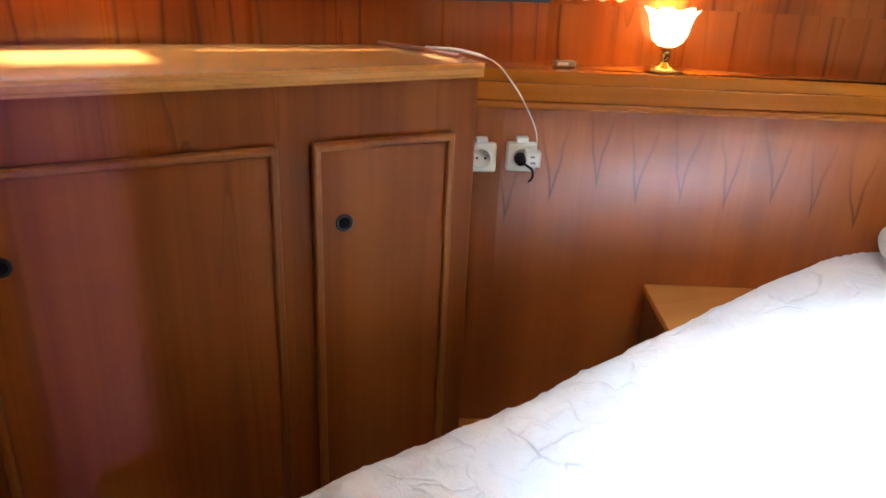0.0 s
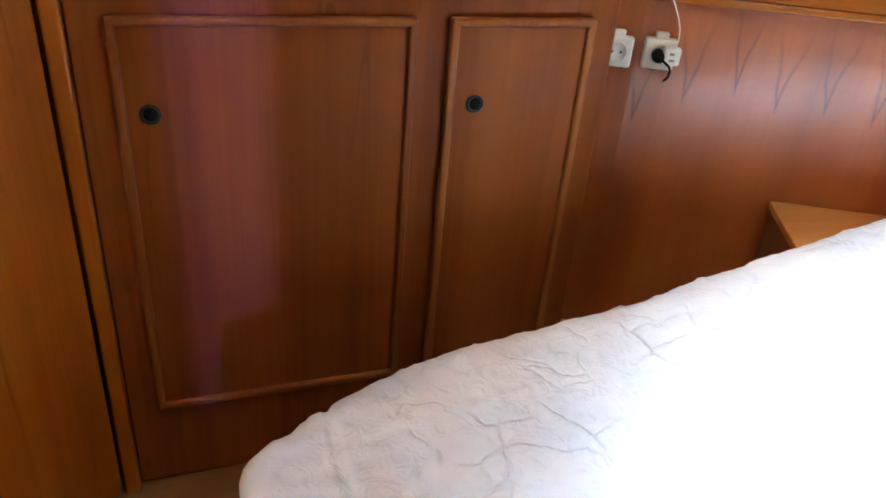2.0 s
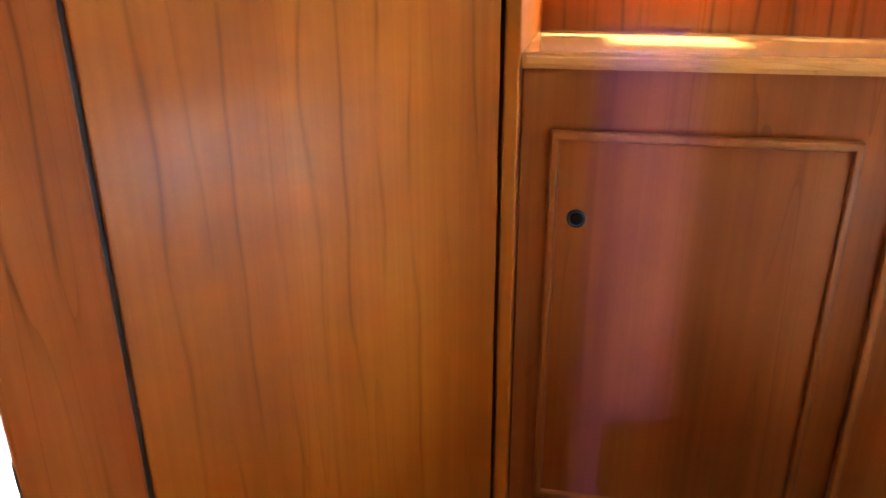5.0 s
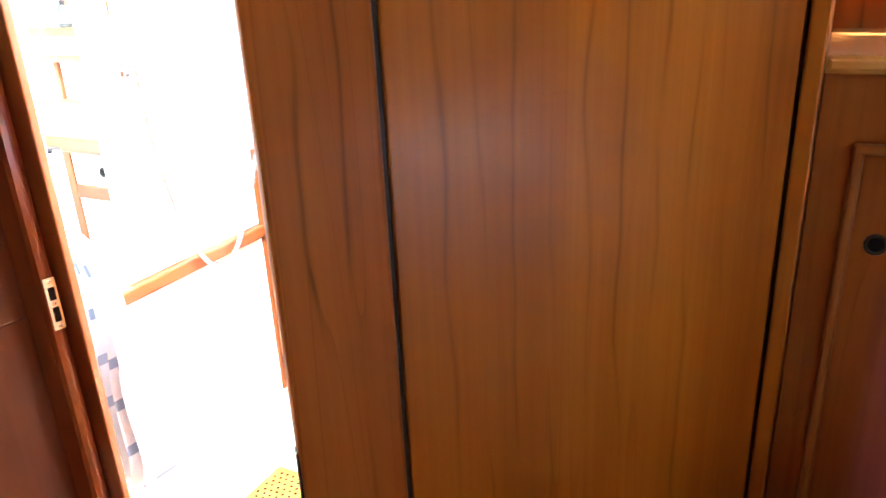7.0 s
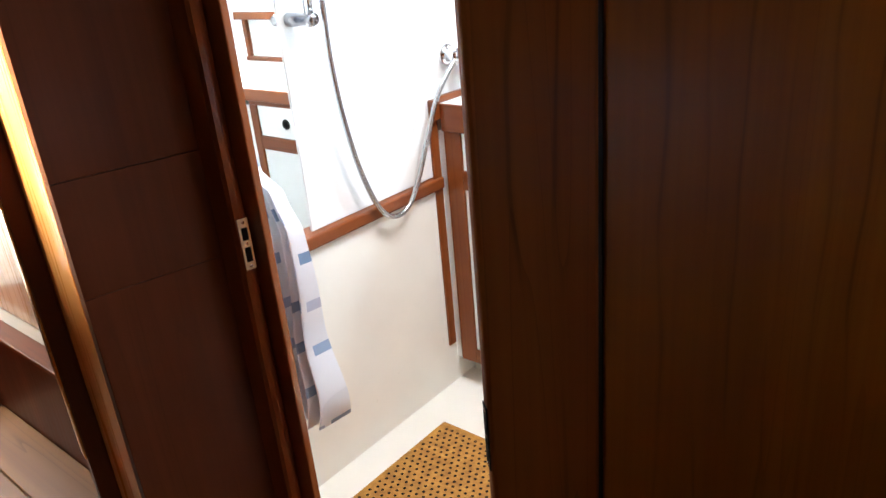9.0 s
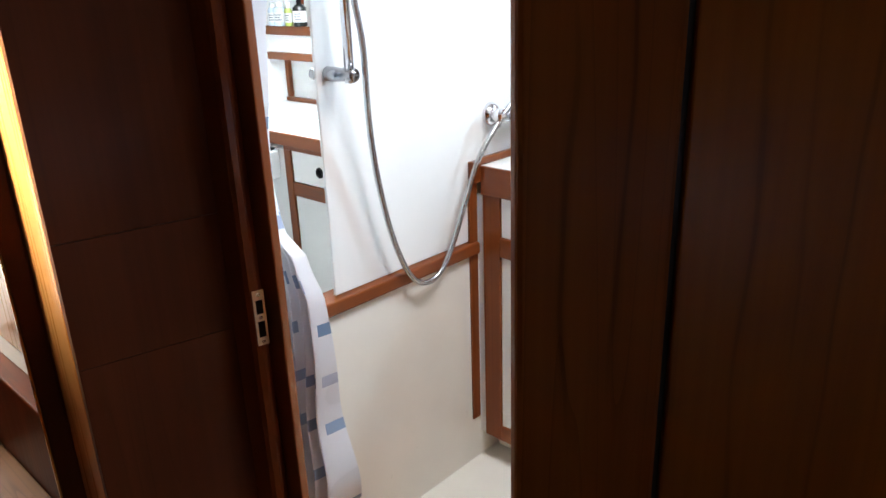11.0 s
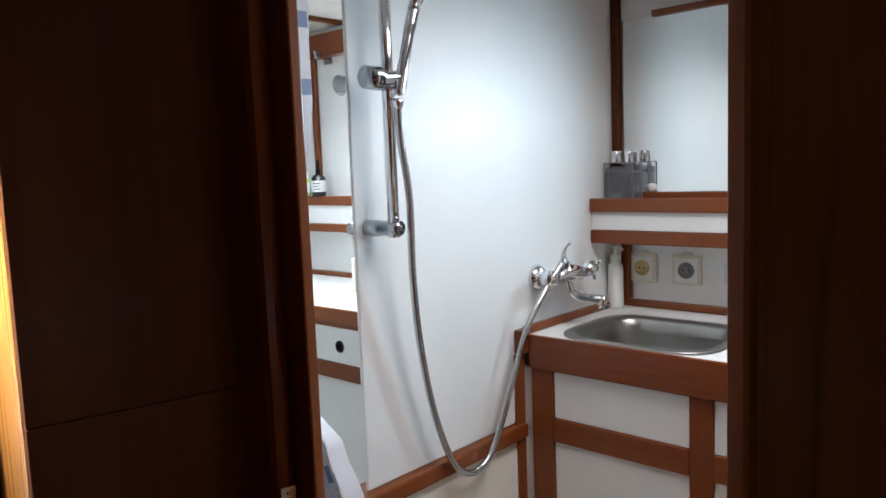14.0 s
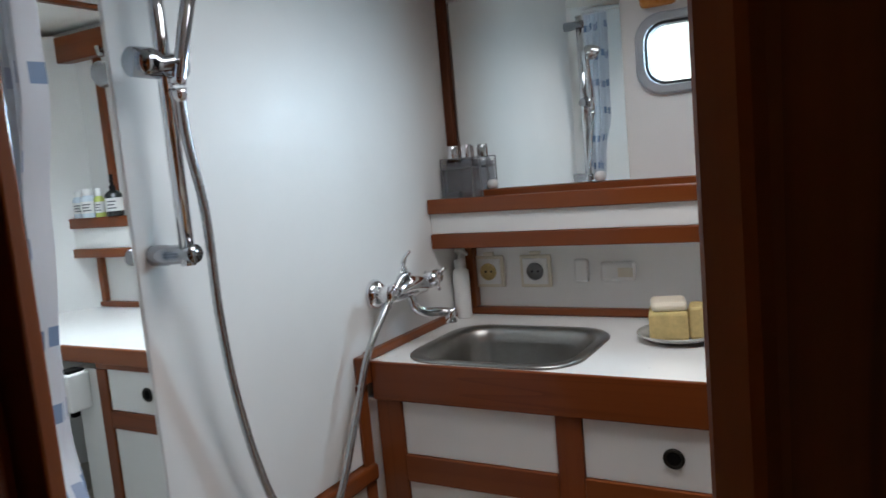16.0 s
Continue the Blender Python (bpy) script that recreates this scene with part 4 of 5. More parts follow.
def basin_cabinet():
    t = thing("basin_cabinet", "white basin cabinet with varnished wooden frames", "cabinet")
    bm = bmesh.new()
    quad_box(bm, -1.384, CY + 0.018, 0.10, -0.37, 2.10, 0.79, 0.002)
    part("body", bm, white_panel, t)
    fy0, fy1 = CY, CY + 0.0175
    box("filler", (-1.398, fy0 + 0.006, 0.09), (-1.3725, fy1 + 0.004, 0.8655), white_panel, t, bevel=0.001)
    box("stile", (-1.372, fy0, 0.09), (-1.312, fy1, 0.8655), trim_z, t, bevel=0.002)
    box("stile", (-0.975, fy0, 0.09), (-0.925, fy1, 0.8655), trim_z, t, bevel=0.002)
    box("stile", (-0.52, fy0, 0.09), (-0.47, fy1, 0.8655), trim_z, t, bevel=0.002)
    for x0, x1 in ((-1.3115, -0.9755), (-0.9245, -0.5205)):
        box("middle_rail", (x0, fy0, 0.692), (x1, fy1, 0.750), trim_x, t, bevel=0.002)
        box("bottom_rail", (x0, fy0, 0.09), (x1, fy1, 0.140), trim_x, t, bevel=0.002)
        box("drawer_front", (x0 + 0.001, fy0 + 0.006, 0.751), (x1 - 0.001, fy1 + 0.004, 0.865), white_panel, t, bevel=0.001)
        box("door_front", (x0 + 0.001, fy0 + 0.006, 0.141), (x1 - 0.001, fy1 + 0.004, 0.691), white_panel, t, bevel=0.001)
    knob_parts(t, (-0.764, fy0 + 0.006, 0.806), FACE_S)
    knob_parts(t, (-1.045, fy0 + 0.006, 0.585), FACE_S)
    box("corner_trim", (-1.3995, 1.600, 0.148), (-1.390, CY - 0.0005, 0.90), trim_z, t, bevel=0.003)
    box("toe_panel", (-1.388, 1.72, 0.0), (-0.37, 1.74, 0.099), shower_grp, t, bevel=0)
    # worktop with a cut-out, built as a ring round the bowl
    c = thing("basin_worktop", "white worktop with a varnished wooden front edge", "worktop")
    bx, by, bw, bd = -1.132, 1.806, 0.335, 0.272
    hole = [(bx + px, by + py) for px, py in rounded_rect(bw, bd, 0.07, 6)]
    outer = []
    X0, X1, Y0, Y1 = -1.396, -0.37, CY + 0.004, 2.108
    for (px, py) in hole:
        dx, dy = px - bx, py - by
        k = min((X1 - bx) / dx if dx > 1e-6 else 1e9, (X0 - bx) / dx if dx < -1e-6 else 1e9, (Y1 - by) / dy if dy > 1e-6 else 1e9, (Y0 - by) / dy if dy < -1e-6 else 1e9)
        outer.append((bx + dx * k, by + dy * k))
    for corner in ((X0, Y0), (X0, Y1), (X1, Y0), (X1, Y1)):
        i = min(range(len(outer)), key=lambda q: (outer[q][0] - corner[0]) ** 2 + (outer[q][1] - corner[1]) ** 2)
        outer[i] = corner
    bm = bmesh.new()
    rings = [[(x, y, 0.906) for x, y in outer], [(x, y, CT) for x, y in outer], [(x, y, CT) for x, y in hole], [(x, y, 0.906) for x, y in hole]]
    loft(bm, rings)
    part("board", bm, white_panel, c)
    box("front_edge", (-1.375, CY - 0.006, 0.866), (-0.37, CY + 0.0035, CT + 0.003), trim_x, c, bevel=0.003)
    box("corner_edge", (-1.399, 1.604, 0.901), (-1.3755, CY + 0.0035, CT + 0.016), trim_y, c, bevel=0.004)
    box("side_bead", (-1.399, CY + 0.004, CT + 0.0005), (-1.380, 2.090, CT + 0.020), trim_y, c, bevel=0.004)
    box("back_bead", (-1.3795, 2.092, CT + 0.0005), (-0.37, 2.1125, CT + 0.020), trim_x, c, bevel=0.004)
    # steel basin
    s = thing("steel_basin", "small brushed steel basin set in the worktop", "sink")
    bm = bmesh.new()
    prof = [(0.362, 0.306, 0.085, CT + 0.0005), (0.362, 0.306, 0.085, CT + 0.004), (0.356, 0.300, 0.083, CT + 0.0065), (0.320, 0.264, 0.078, CT + 0.0045), (0.306, 0.250, 0.074, CT - 0.004),
            (0.296, 0.240, 0.070, CT - 0.03), (0.286, 0.230, 0.066, CT - 0.10), (0.258, 0.202, 0.060, CT - 0.125), (0.10, 0.08, 0.03, CT - 0.130)]
    loft(bm, [[(bx + px, by + py, z) for px, py in rounded_rect(w * 1.055, d * 1.05, r, 8)] for w, d, r, z in prof], False, True)
    part("bowl", bm, steel, s, smooth=True)
    bm = bmesh.new()
    lathe(bm, [(0.0001, 0.001), (0.012, 0.001), (0.020, 0.003), (0.024, 0.0)], 24, Matrix.Translation((bx, by, CT - 0.1295)))
    part("drain", bm, chrome, s, smooth=True)


basin_cabinet()


def back_shelf():
    t = thing("basin_shelf", "boxed white shelf with varnished wooden edges above the basin", "shelf")
    box("top_edge", (-1.399, 1.962, 1.222), (-0.37, 1.980, 1.258), trim_x, t, bevel=0.003)
    box("bottom_edge", (-1.399, 1.966, 1.136), (-0.37, 1.986, 1.172), trim_x, t, bevel=0.003)
    box("front_panel", (-1.399, 1.974, 1.1725), (-0.37, 1.988, 1.2215), white_panel, t, bevel=0.001)
    box("board", (-1.399, 1.9885, 1.228), (-0.37, 2.112, 1.246), trim_x, t, bevel=0.001)
    box("underside", (-1.399, 1.9885, 1.136), (-0.37, 2.112, 1.144), white_panel, t, bevel=0.001)
    box("bracket", (-1.372, 2.085, CT + 0.021), (-1.350, 2.112, 1.1355), trim_z, t, bevel=0.002)
    box("mirror_ledge", (-1.374, 2.092, 1.2465), (-0.37, 2.1125, 1.268), trim_x, t, bevel=0.003)


back_shelf()


def mirror():
    t = thing("mirror", "frameless wall mirror standing on the shelf ledge", "mirror")
    box("glass", (-1.372, 2.106, 1.2685), (-0.936, 2.1115, 1.742), mirror_glass, t, bevel=0.0008)
    for x in (-1.285, -1.005):
        bm = bmesh.new()
        lathe(bm, [(0.0001, 0.015), (0.008, 0.014), (0.012, 0.008), (0.012, 0.0)], 20, pose(x, 2.106, 1.281) @ FACE_S)
        part("clip", bm, white_plastic, t, "round white mirror clip", smooth=True)
    box("top_clip", (-1.28, 2.098, 1.738), (-1.02, 2.1055, 1.756), trim_x, t, bevel=0.002)


mirror()


def porthole():
    t = structure(thing("window_2", "small rounded porthole with a grey frame", "window"), "small rounded porthole with a grey frame", "window")
    cx, cz = -0.812, 1.540

    def ring(w, h, r, y):
        return [(cx + px, y, cz + pz) for px, pz in rounded_rect(w, h, r, 8)]

    bm = bmesh.new()
    loft(bm, [ring(0.190, 0.178, 0.058, 2.1128), ring(0.190, 0.178, 0.058, 2.104), ring(0.180, 0.168, 0.054, 2.099), ring(0.150, 0.140, 0.045, 2.099), ring(0.146, 0.136, 0.044, 2.106)])
    part("window_frame", bm, grey_frame, t, smooth=False)
    bm = bmesh.new()
    loft(bm, [ring(0.1455, 0.1355, 0.044, 2.101), ring(0.134, 0.124, 0.040, 2.101), ring(0.130, 0.120, 0.038, 2.118)])
    part("seal", bm, black_frame, t)
    bm = bmesh.new()
    loft(bm, [ring(0.187, 0.154, 0.03, 2.150), ring(0.187, 0.154, 0.03, 2.156)], True, True)
    part("pane", bm, bright_sky, t).visible_shadow = False
    k = thing("wooden_cleat", "round-ended wooden cleat above the porthole", "cleat")
    box("block", (-0.890, 2.085, 1.640), (-0.810, 2.112, 1.690), gold_trim, k, bevel=0.012)


porthole()


def basin_socket(x, face, label):
    t = thing("bathroom_socket", label, "socket", "sockets above the basin")
    z = 1.056
    m = pose(x, 2.1128, z)

    def b(nm, c0, c1, mat, bev):
        bm = bmesh.new()
        quad_box(bm, *c0, *c1, bev, m)
        return part(nm, bm, mat, t)

    b("plate", (-0.041, -0.010, -0.041), (0.041, -0.0005, 0.041), socket_white, 0.003)
    b("inner_plate", (-0.033, -0.0125, -0.033), (0.033, -0.0095, 0.033), white_plastic, 0.002)
    b("lid_lug", (-0.014, -0.010, 0.0415), (0.014, -0.001, 0.050), socket_white, 0.002)
    bm = bmesh.new()
    lathe(bm, [(0.022, 0.0), (0.022, 0.004), (0.0195, 0.0045), (0.018, 0.003), (0.0175, 0.0008), (0.0001, 0.0006)], 30, m @ pose(0, -0.0125, 0) @ FACE_S)
    part("cup", bm, face, t, smooth=True)
    for dx in (-0.008, 0.008):
        bm = bmesh.new()
        lathe(bm, [(0.0001, 0.002), (0.0028, 0.002), (0.0028, 0.0005)], 10, m @ pose(dx, -0.0125, 0) @ FACE_S)
        part("pin_hole", bm, black_metal, t)


basin_socket(-1.315, soap_yellow, "cream wall socket with a yellowed insert above the basin")
basin_socket(-1.186, grey_plastic, "cream wall socket with a dark insert above the basin")


def wall_hooks():
    t = thing("adhesive_hook", "white adhesive wall hook above the basin", "hook")
    box("plate", (-1.085, 2.100, 1.028), (-1.05, 2.1125, 1.085), white_plastic, t, bevel=0.005)
    t2 = thing("tumbler_holder", "white plastic tumbler holder on the wall", "holder")
    bm = bmesh.new()
    quad_box(bm, -1.020, 2.095, 1.030, -0.935, 2.1125, 1.078, 0.008)
    part("bracket", bm, white_plastic, t2)
    box("slot", (-0.975, 2.0935, 1.042), (-0.940, 2.0949, 1.064), socket_white, t2, bevel=0.0004)


wall_hooks()


def basket():
    """Square basket of smoked plastic with a wire rim and two bottles."""
    t = thing("wire_basket", "small smoked grey basket with a wire rim on the basin shelf", "basket")
    x0, x1, y0, y1, z0, z1 = -1.392, -1.306, 2.036, 2.086, 1.2465, 1.352
    for z in (z0 + 0.003, z0 + 0.080, z1):
        bm = bmesh.new()
        tube(bm, [(x0, y0, z), (x1, y0, z), (x1, y1, z), (x0, y1, z), (x0, y0, z)], 0.0016, 6)
        part("rim", bm, grey_plastic, t)
    for x, y in ((x0, y0), (x1, y0), (x1, y1), (x0, y1)):
        bm = bmesh.new()
        tube(bm, [(x, y, z0 + 0.003), (x, y, z1)], 0.0018, 6)
        part("corner_wire", bm, grey_plastic, t)
    for c0, c1 in (((x0 + 0.003, y0 + 0.002, z0 + 0.006), (x1 - 0.003, y0 + 0.0035, z1 - 0.012)), ((x0 + 0.003, y1 - 0.0035, z0 + 0.006), (x1 - 0.003, y1 - 0.002, z1 - 0.012)),
                   ((x0 + 0.002, y0 + 0.004, z0 + 0.006), (x0 + 0.0035, y1 - 0.004, z1 - 0.012)), ((x1 - 0.0035, y0 + 0.004, z0 + 0.006), (x1 - 0.002, y1 - 0.004, z1 - 0.012))):
        box("side_panel", c0, c1, smoke_sheet, t, bevel=0)
    box("tray", (x0 + 0.001, y0 + 0.001, z0), (x1 - 0.001, y1 - 0.001, z0 + 0.002), grey_plastic, t, bevel=0)
    for x, lab in ((-1.369, "grey bottle with a chrome cap in the wire basket"), (-1.329, "smoky bottle with a pale cap in the wire basket")):
        b = thing("toiletry_bottle", lab, "bottle", "bottles in the wire basket")
        bm = bmesh.new()
        lathe(bm, [(0.0001, 0.0), (0.018, 0.0), (0.019, 0.004), (0.019, 0.095), (0.013, 0.105)], 20, Matrix.Translation((x, 2.061, z0 + 0.0022)))
        part("body", bm, smoke_glass, b, smooth=True)
        bm = bmesh.new()
        lathe(bm, [(0.014, 0.105), (0.014, 0.133), (0.0125, 0.136), (0.0001, 0.136)], 20, Matrix.Translation((x, 2.061, z0 + 0.0022)))
        part("cap", bm, chrome, b, smooth=True)


basket()


def mixer_tap():
    """Chrome wall mixer with two arms, levers, a spout and a hose outlet."""
    t = thing("mixer_tap", "chrome wall mixer tap with a swivel spout", "tap")
    X = Matrix.Rotation(radians(90), 4, "Y")
    for y in (1.705, 1.825):
        bm = bmesh.new()
        lathe(bm, [(0.0001, 0.0), (0.033, 0.0), (0.033, 0.004), (0.028, 0.014), (0.018, 0.020), (0.013, 0.022), (0.012, 0.050)], 28, Matrix.Translation((-1.3995, y, 1.075)) @ X)
        part("rosette", bm, chrome, t, smooth=True)
    bm = bmesh.new()
    tube(bm, [(-1.345, 1.690, 1.075), (-1.345, 1.712, 1.078), (-1.345, 1.74, 1.082), (-1.345, 1.765, 1.082), (-1.345, 1.79, 1.080), (-1.345, 1.815, 1.076), (-1.345, 1.84, 1.075)], [0.014, 0.020, 0.022, 0.026, 0.022, 0.020, 0.014], 18)
    part("body", bm, chrome, t, smooth=True)
    for y, dy in ((1.690, -0.03), (1.845, 0.035)):
        bm = bmesh.new()
        tube(bm, [(-1.345, y, 1.078), (-1.342, y + dy * 0.4, 1.081), (-1.340, y + dy, 1.085)], [0.017, 0.020, 0.017], 16)
        h = part("handle", bm, chrome, t, smooth=True)
        for a in (40, 160, 280):
            bm = bmesh.new()
            ca, sa = math.cos(radians(a)), math.sin(radians(a))
            tube(bm, [(-1.341 + 0.012 * ca, y + dy * 0.8, 1.083 + 0.012 * sa), (-1.341 + 0.032 * ca, y + dy * 0.9, 1.083 + 0.032 * sa)], [0.006, 0.0045], 10)
            part("spoke", bm, chrome, h, smooth=True)
    bm = bmesh.new()
    tube(bm, spline([(-1.345, 1.765, 1.066), (-1.338, 1.768, 1.035), (-1.322, 1.785, 1.020), (-1.305, 1.808, 1.016), (-1.287, 1.824, 1.012)], 6), 0.0105, 14)
    part("spout", bm, chrome, t, smooth=True)
    bm = bmesh.new()
    lathe(bm, [(0.0001, -0.018), (0.012, -0.018), (0.0135, -0.012), (0.0135, 0.010), (0.010, 0.014), (0.0001, 0.014)], 20, Matrix.Translation((-1.283, 1.828, 1.006)))
    part("aerator", bm, chrome, t, smooth=True)
    bm = bmesh.new()
    tube(bm, spline([(-1.345, 1.752, 1.095), (-1.338, 1.735, 1.128), (-1.325, 1.722, 1.150), (-1.310, 1.722, 1.165)], 5), [0.009] * 5 + [0.006] * 5 + [0.004] * 6, 12)
    part("diverter_lever", bm, chrome, t, smooth=True)


mixer_tap()


def shower():
    """Rail with two brackets, slider, hand shower and a hanging metal hose."""
    t = thing("shower_rail", "chrome shower rail with brackets on the white wall", "shower rail")
    rx, ry = -1.342, 1.164
    bm = bmesh.new()
    tube(bm, [(rx, ry, 1.228), (rx, ry, 1.823)], 0.0115, 20)
    part("pole", bm, chrome, t, smooth=True)
    for z in (1.245, 1.793):
        bm = bmesh.new()
        tube(bm, spline([(-1.401, ry - 0.012, z), (-1.375, ry - 0.010, z), (rx - 0.006, ry, z), (rx + 0.016, ry, z)], 5), [0.016] * 6 + [0.0145] * 5 + [0.014] * 5, 18)
        part("bracket", bm, chrome_dark, t, smooth=True)
    bm = bmesh.new()
    tube(bm, [(rx - 0.01, ry - 0.045, 1.522), (rx, ry - 0.025, 1.520), (rx, ry, 1.517), (rx + 0.030, ry + 0.012, 1.515)], [0.021, 0.022, 0.019, 0.017], 20)
    part("slider", bm, chrome_dark, t, smooth=True)
    bm = bmesh.new()
    lathe(bm, [(0.0001, 0.004), (0.018, 0.003), (0.021, 0.0)], 24, pose(rx - 0.010, ry - 0.0455, 1.522) @ FACE_S)
    part("slider_knob", bm, clear_bottle, t, smooth=True)
    for z, y, r, far in ((1.245, 1.136, 0.0125, -1.432), (1.519, 1.142, 0.020, -1.448)):
        bm = bmesh.new()
        tube(bm, [(-1.4095, y, z), (far + 0.008, y, z), (far, y, z)], [r * 0.86, r * 0.86, r], 20)
        part("back_clamp", bm, chrome_dark, t, "chrome clamp nut behind the wall")
    h = thing("hand_shower", "chrome hand shower held in the rail's slider", "hand shower")
    bm = bmesh.new()
    tube(bm, spline([(rx + 0.028, ry - 0.002, 1.488), (rx + 0.030, ry + 0.012, 1.543), (rx + 0.031, ry + 0.030, 1.603), (rx + 0.032, ry + 0.044, 1.647)], 6), [0.0105] * 13 + [0.0115] * 6, 16)
    part("grip", bm, chrome, h, smooth=True)
    bm = bmesh.new()
    tube(bm, spline([(rx + 0.032, ry + 0.043, 1.645), (rx + 0.034, ry + 0.049, 1.665), (rx + 0.038, ry + 0.046, 1.682), (rx + 0.050, ry + 0.032, 1.689), (rx + 0.060, ry + 0.020, 1.681)], 5), [0.012] * 4 + [0.015] * 4 + [0.019] * 4 + [0.024] * 5 + [0.026] * 4, 20)
    part("head", bm, chrome, h, smooth=True)
    m = look((rx + 0.060, ry + 0.020, 1.681), (rx + 0.070, ry + 0.008, 1.673))
    bm = bmesh.new()
    lathe(bm, [(0.0001, -0.003), (0.022, -0.0028), (0.023, 0.0)], 24, m)
    part("spray_face", bm, grey_frame, h, smooth=True)
    s = thing("shower_hose", "ribbed metal shower hose hanging in a loop", "hose")
    pts = [(rx + 0.028, ry - 0.002, 1.483), (rx + 0.022, ry + 0.006, 1.41), (-1.326, 1.192, 1.30), (-1.345, 1.212, 1.14), (-1.358, 1.240, 0.99), (-1.365, 1.285, 0.83), (-1.366, 1.340, 0.718), (-1.366, 1.405, 0.682), (-1.364, 1.472, 0.722), (-1.360, 1.545, 0.86), (-1.352, 1.6035, 0.985), (-1.335, 1.700, 1.095), (-1.332, 1.730, 1.112), (-1.338, 1.748, 1.098)]
    path = spline(pts, 22)
    bm = bmesh.new()
    tube(bm, path, [0.0068 + (0.0009 if i % 2 else 0.0) for i in range(len(path))], 12)
    part("hose", bm, chrome_dull, s, smooth=True)
    for p0, p1 in ((path[0], path[6]), (path[-1], path[-7])):
        bm = bmesh.new()
        tube(bm, [p0, p0.lerp(p1, 0.5), p1], [0.0105, 0.0105, 0.0085], 14)
        part("nut", bm, chrome, s, "chrome hose nut", smooth=True)


chrome_dull = plain("satin_metal_hose", (0.55, 0.56, 0.57), rough=0.25, metal=1.0, spots=0.08, scale=40, bump=0.0)
shower()


def soap_dispenser():
    t = thing("soap_dispenser", "white plastic pump soap bottle behind the tap", "soap dispenser")
    m = Matrix.Translation((-1.371, 2.052, CT + 0.0008))
    bm = bmesh.new()
    lathe(bm, [(0.0001, 0.0), (0.019, 0.0), (0.0215, 0.004), (0.0215, 0.105), (0.020, 0.122), (0.012, 0.128), (0.012, 0.142)], 24, m)
    part("bottle", bm, white_plastic, t, smooth=True)
    bm = bmesh.new()
    lathe(bm, [(0.0145, 0.132), (0.0145, 0.150), (0.005, 0.152), (0.005, 0.168), (0.010, 0.169), (0.010, 0.178), (0.0001, 0.179)], 18, m)
    part("pump", bm, white_plastic, t, smooth=True)
    bm = bmesh.new()
    tube(bm, [(-1.371, 2.052, CT + 0.175), (-1.349, 2.036, CT + 0.174), (-1.334, 2.024, CT + 0.168)], [0.006, 0.005, 0.004], 10)
    part("nozzle", bm, white_plastic, t, smooth=True)


soap_dispenser()


def soap_dish():
    t = thing("soap_dish", "round glazed dish beside the basin", "dish")
    m = Matrix.Translation((-0.805, 1.915, CT + 0.0008))
    bm = bmesh.new()
    lathe(bm, [(0.0001, 0.0), (0.050, 0.0), (0.075, 0.009), (0.083, 0.015), (0.081, 0.018), (0.070, 0.012), (0.048, 0.005), (0.0001, 0.005)], 40, m)
    part("plate", bm, dish_glaze, t, smooth=True)
    for nm, lab, cat, c0, c1, mat, rz in (("sponge", "large yellow sponge on the round dish", "sponge", (-0.038, -0.042, 0.0), (0.038, 0.042, 0.058), soap_yellow, 12), ("sponge", "yellow sponge standing on the round dish", "sponge", (0.040, -0.03, 0.0), (0.068, 0.035, 0.066), soap_yellow, 8)):
        s = thing(nm, lab, cat)
        box("block", c0, c1, mat, s, bevel=0.006, m=pose(-0.822, 1.912, CT + 0.0062, 0, 0, rz))
    s = thing("soap_bar", "pale bar of soap lying on a sponge", "soap")
    box("bar", (-0.034, -0.036, 0.0), (0.036, 0.036, 0.020), soap_pale, s, bevel=0.008, m=pose(-0.822, 1.912, CT + 0.0645, 0, 0, 15))


dish_glaze = plain("grey_glaze", (0.45, 0.44, 0.41), rough=0.2, spots=0.1, scale=30, coat=0.5)
soap_dish()

# ---------------- toilet side ----------------
LY = 1.572
LT = 0.955


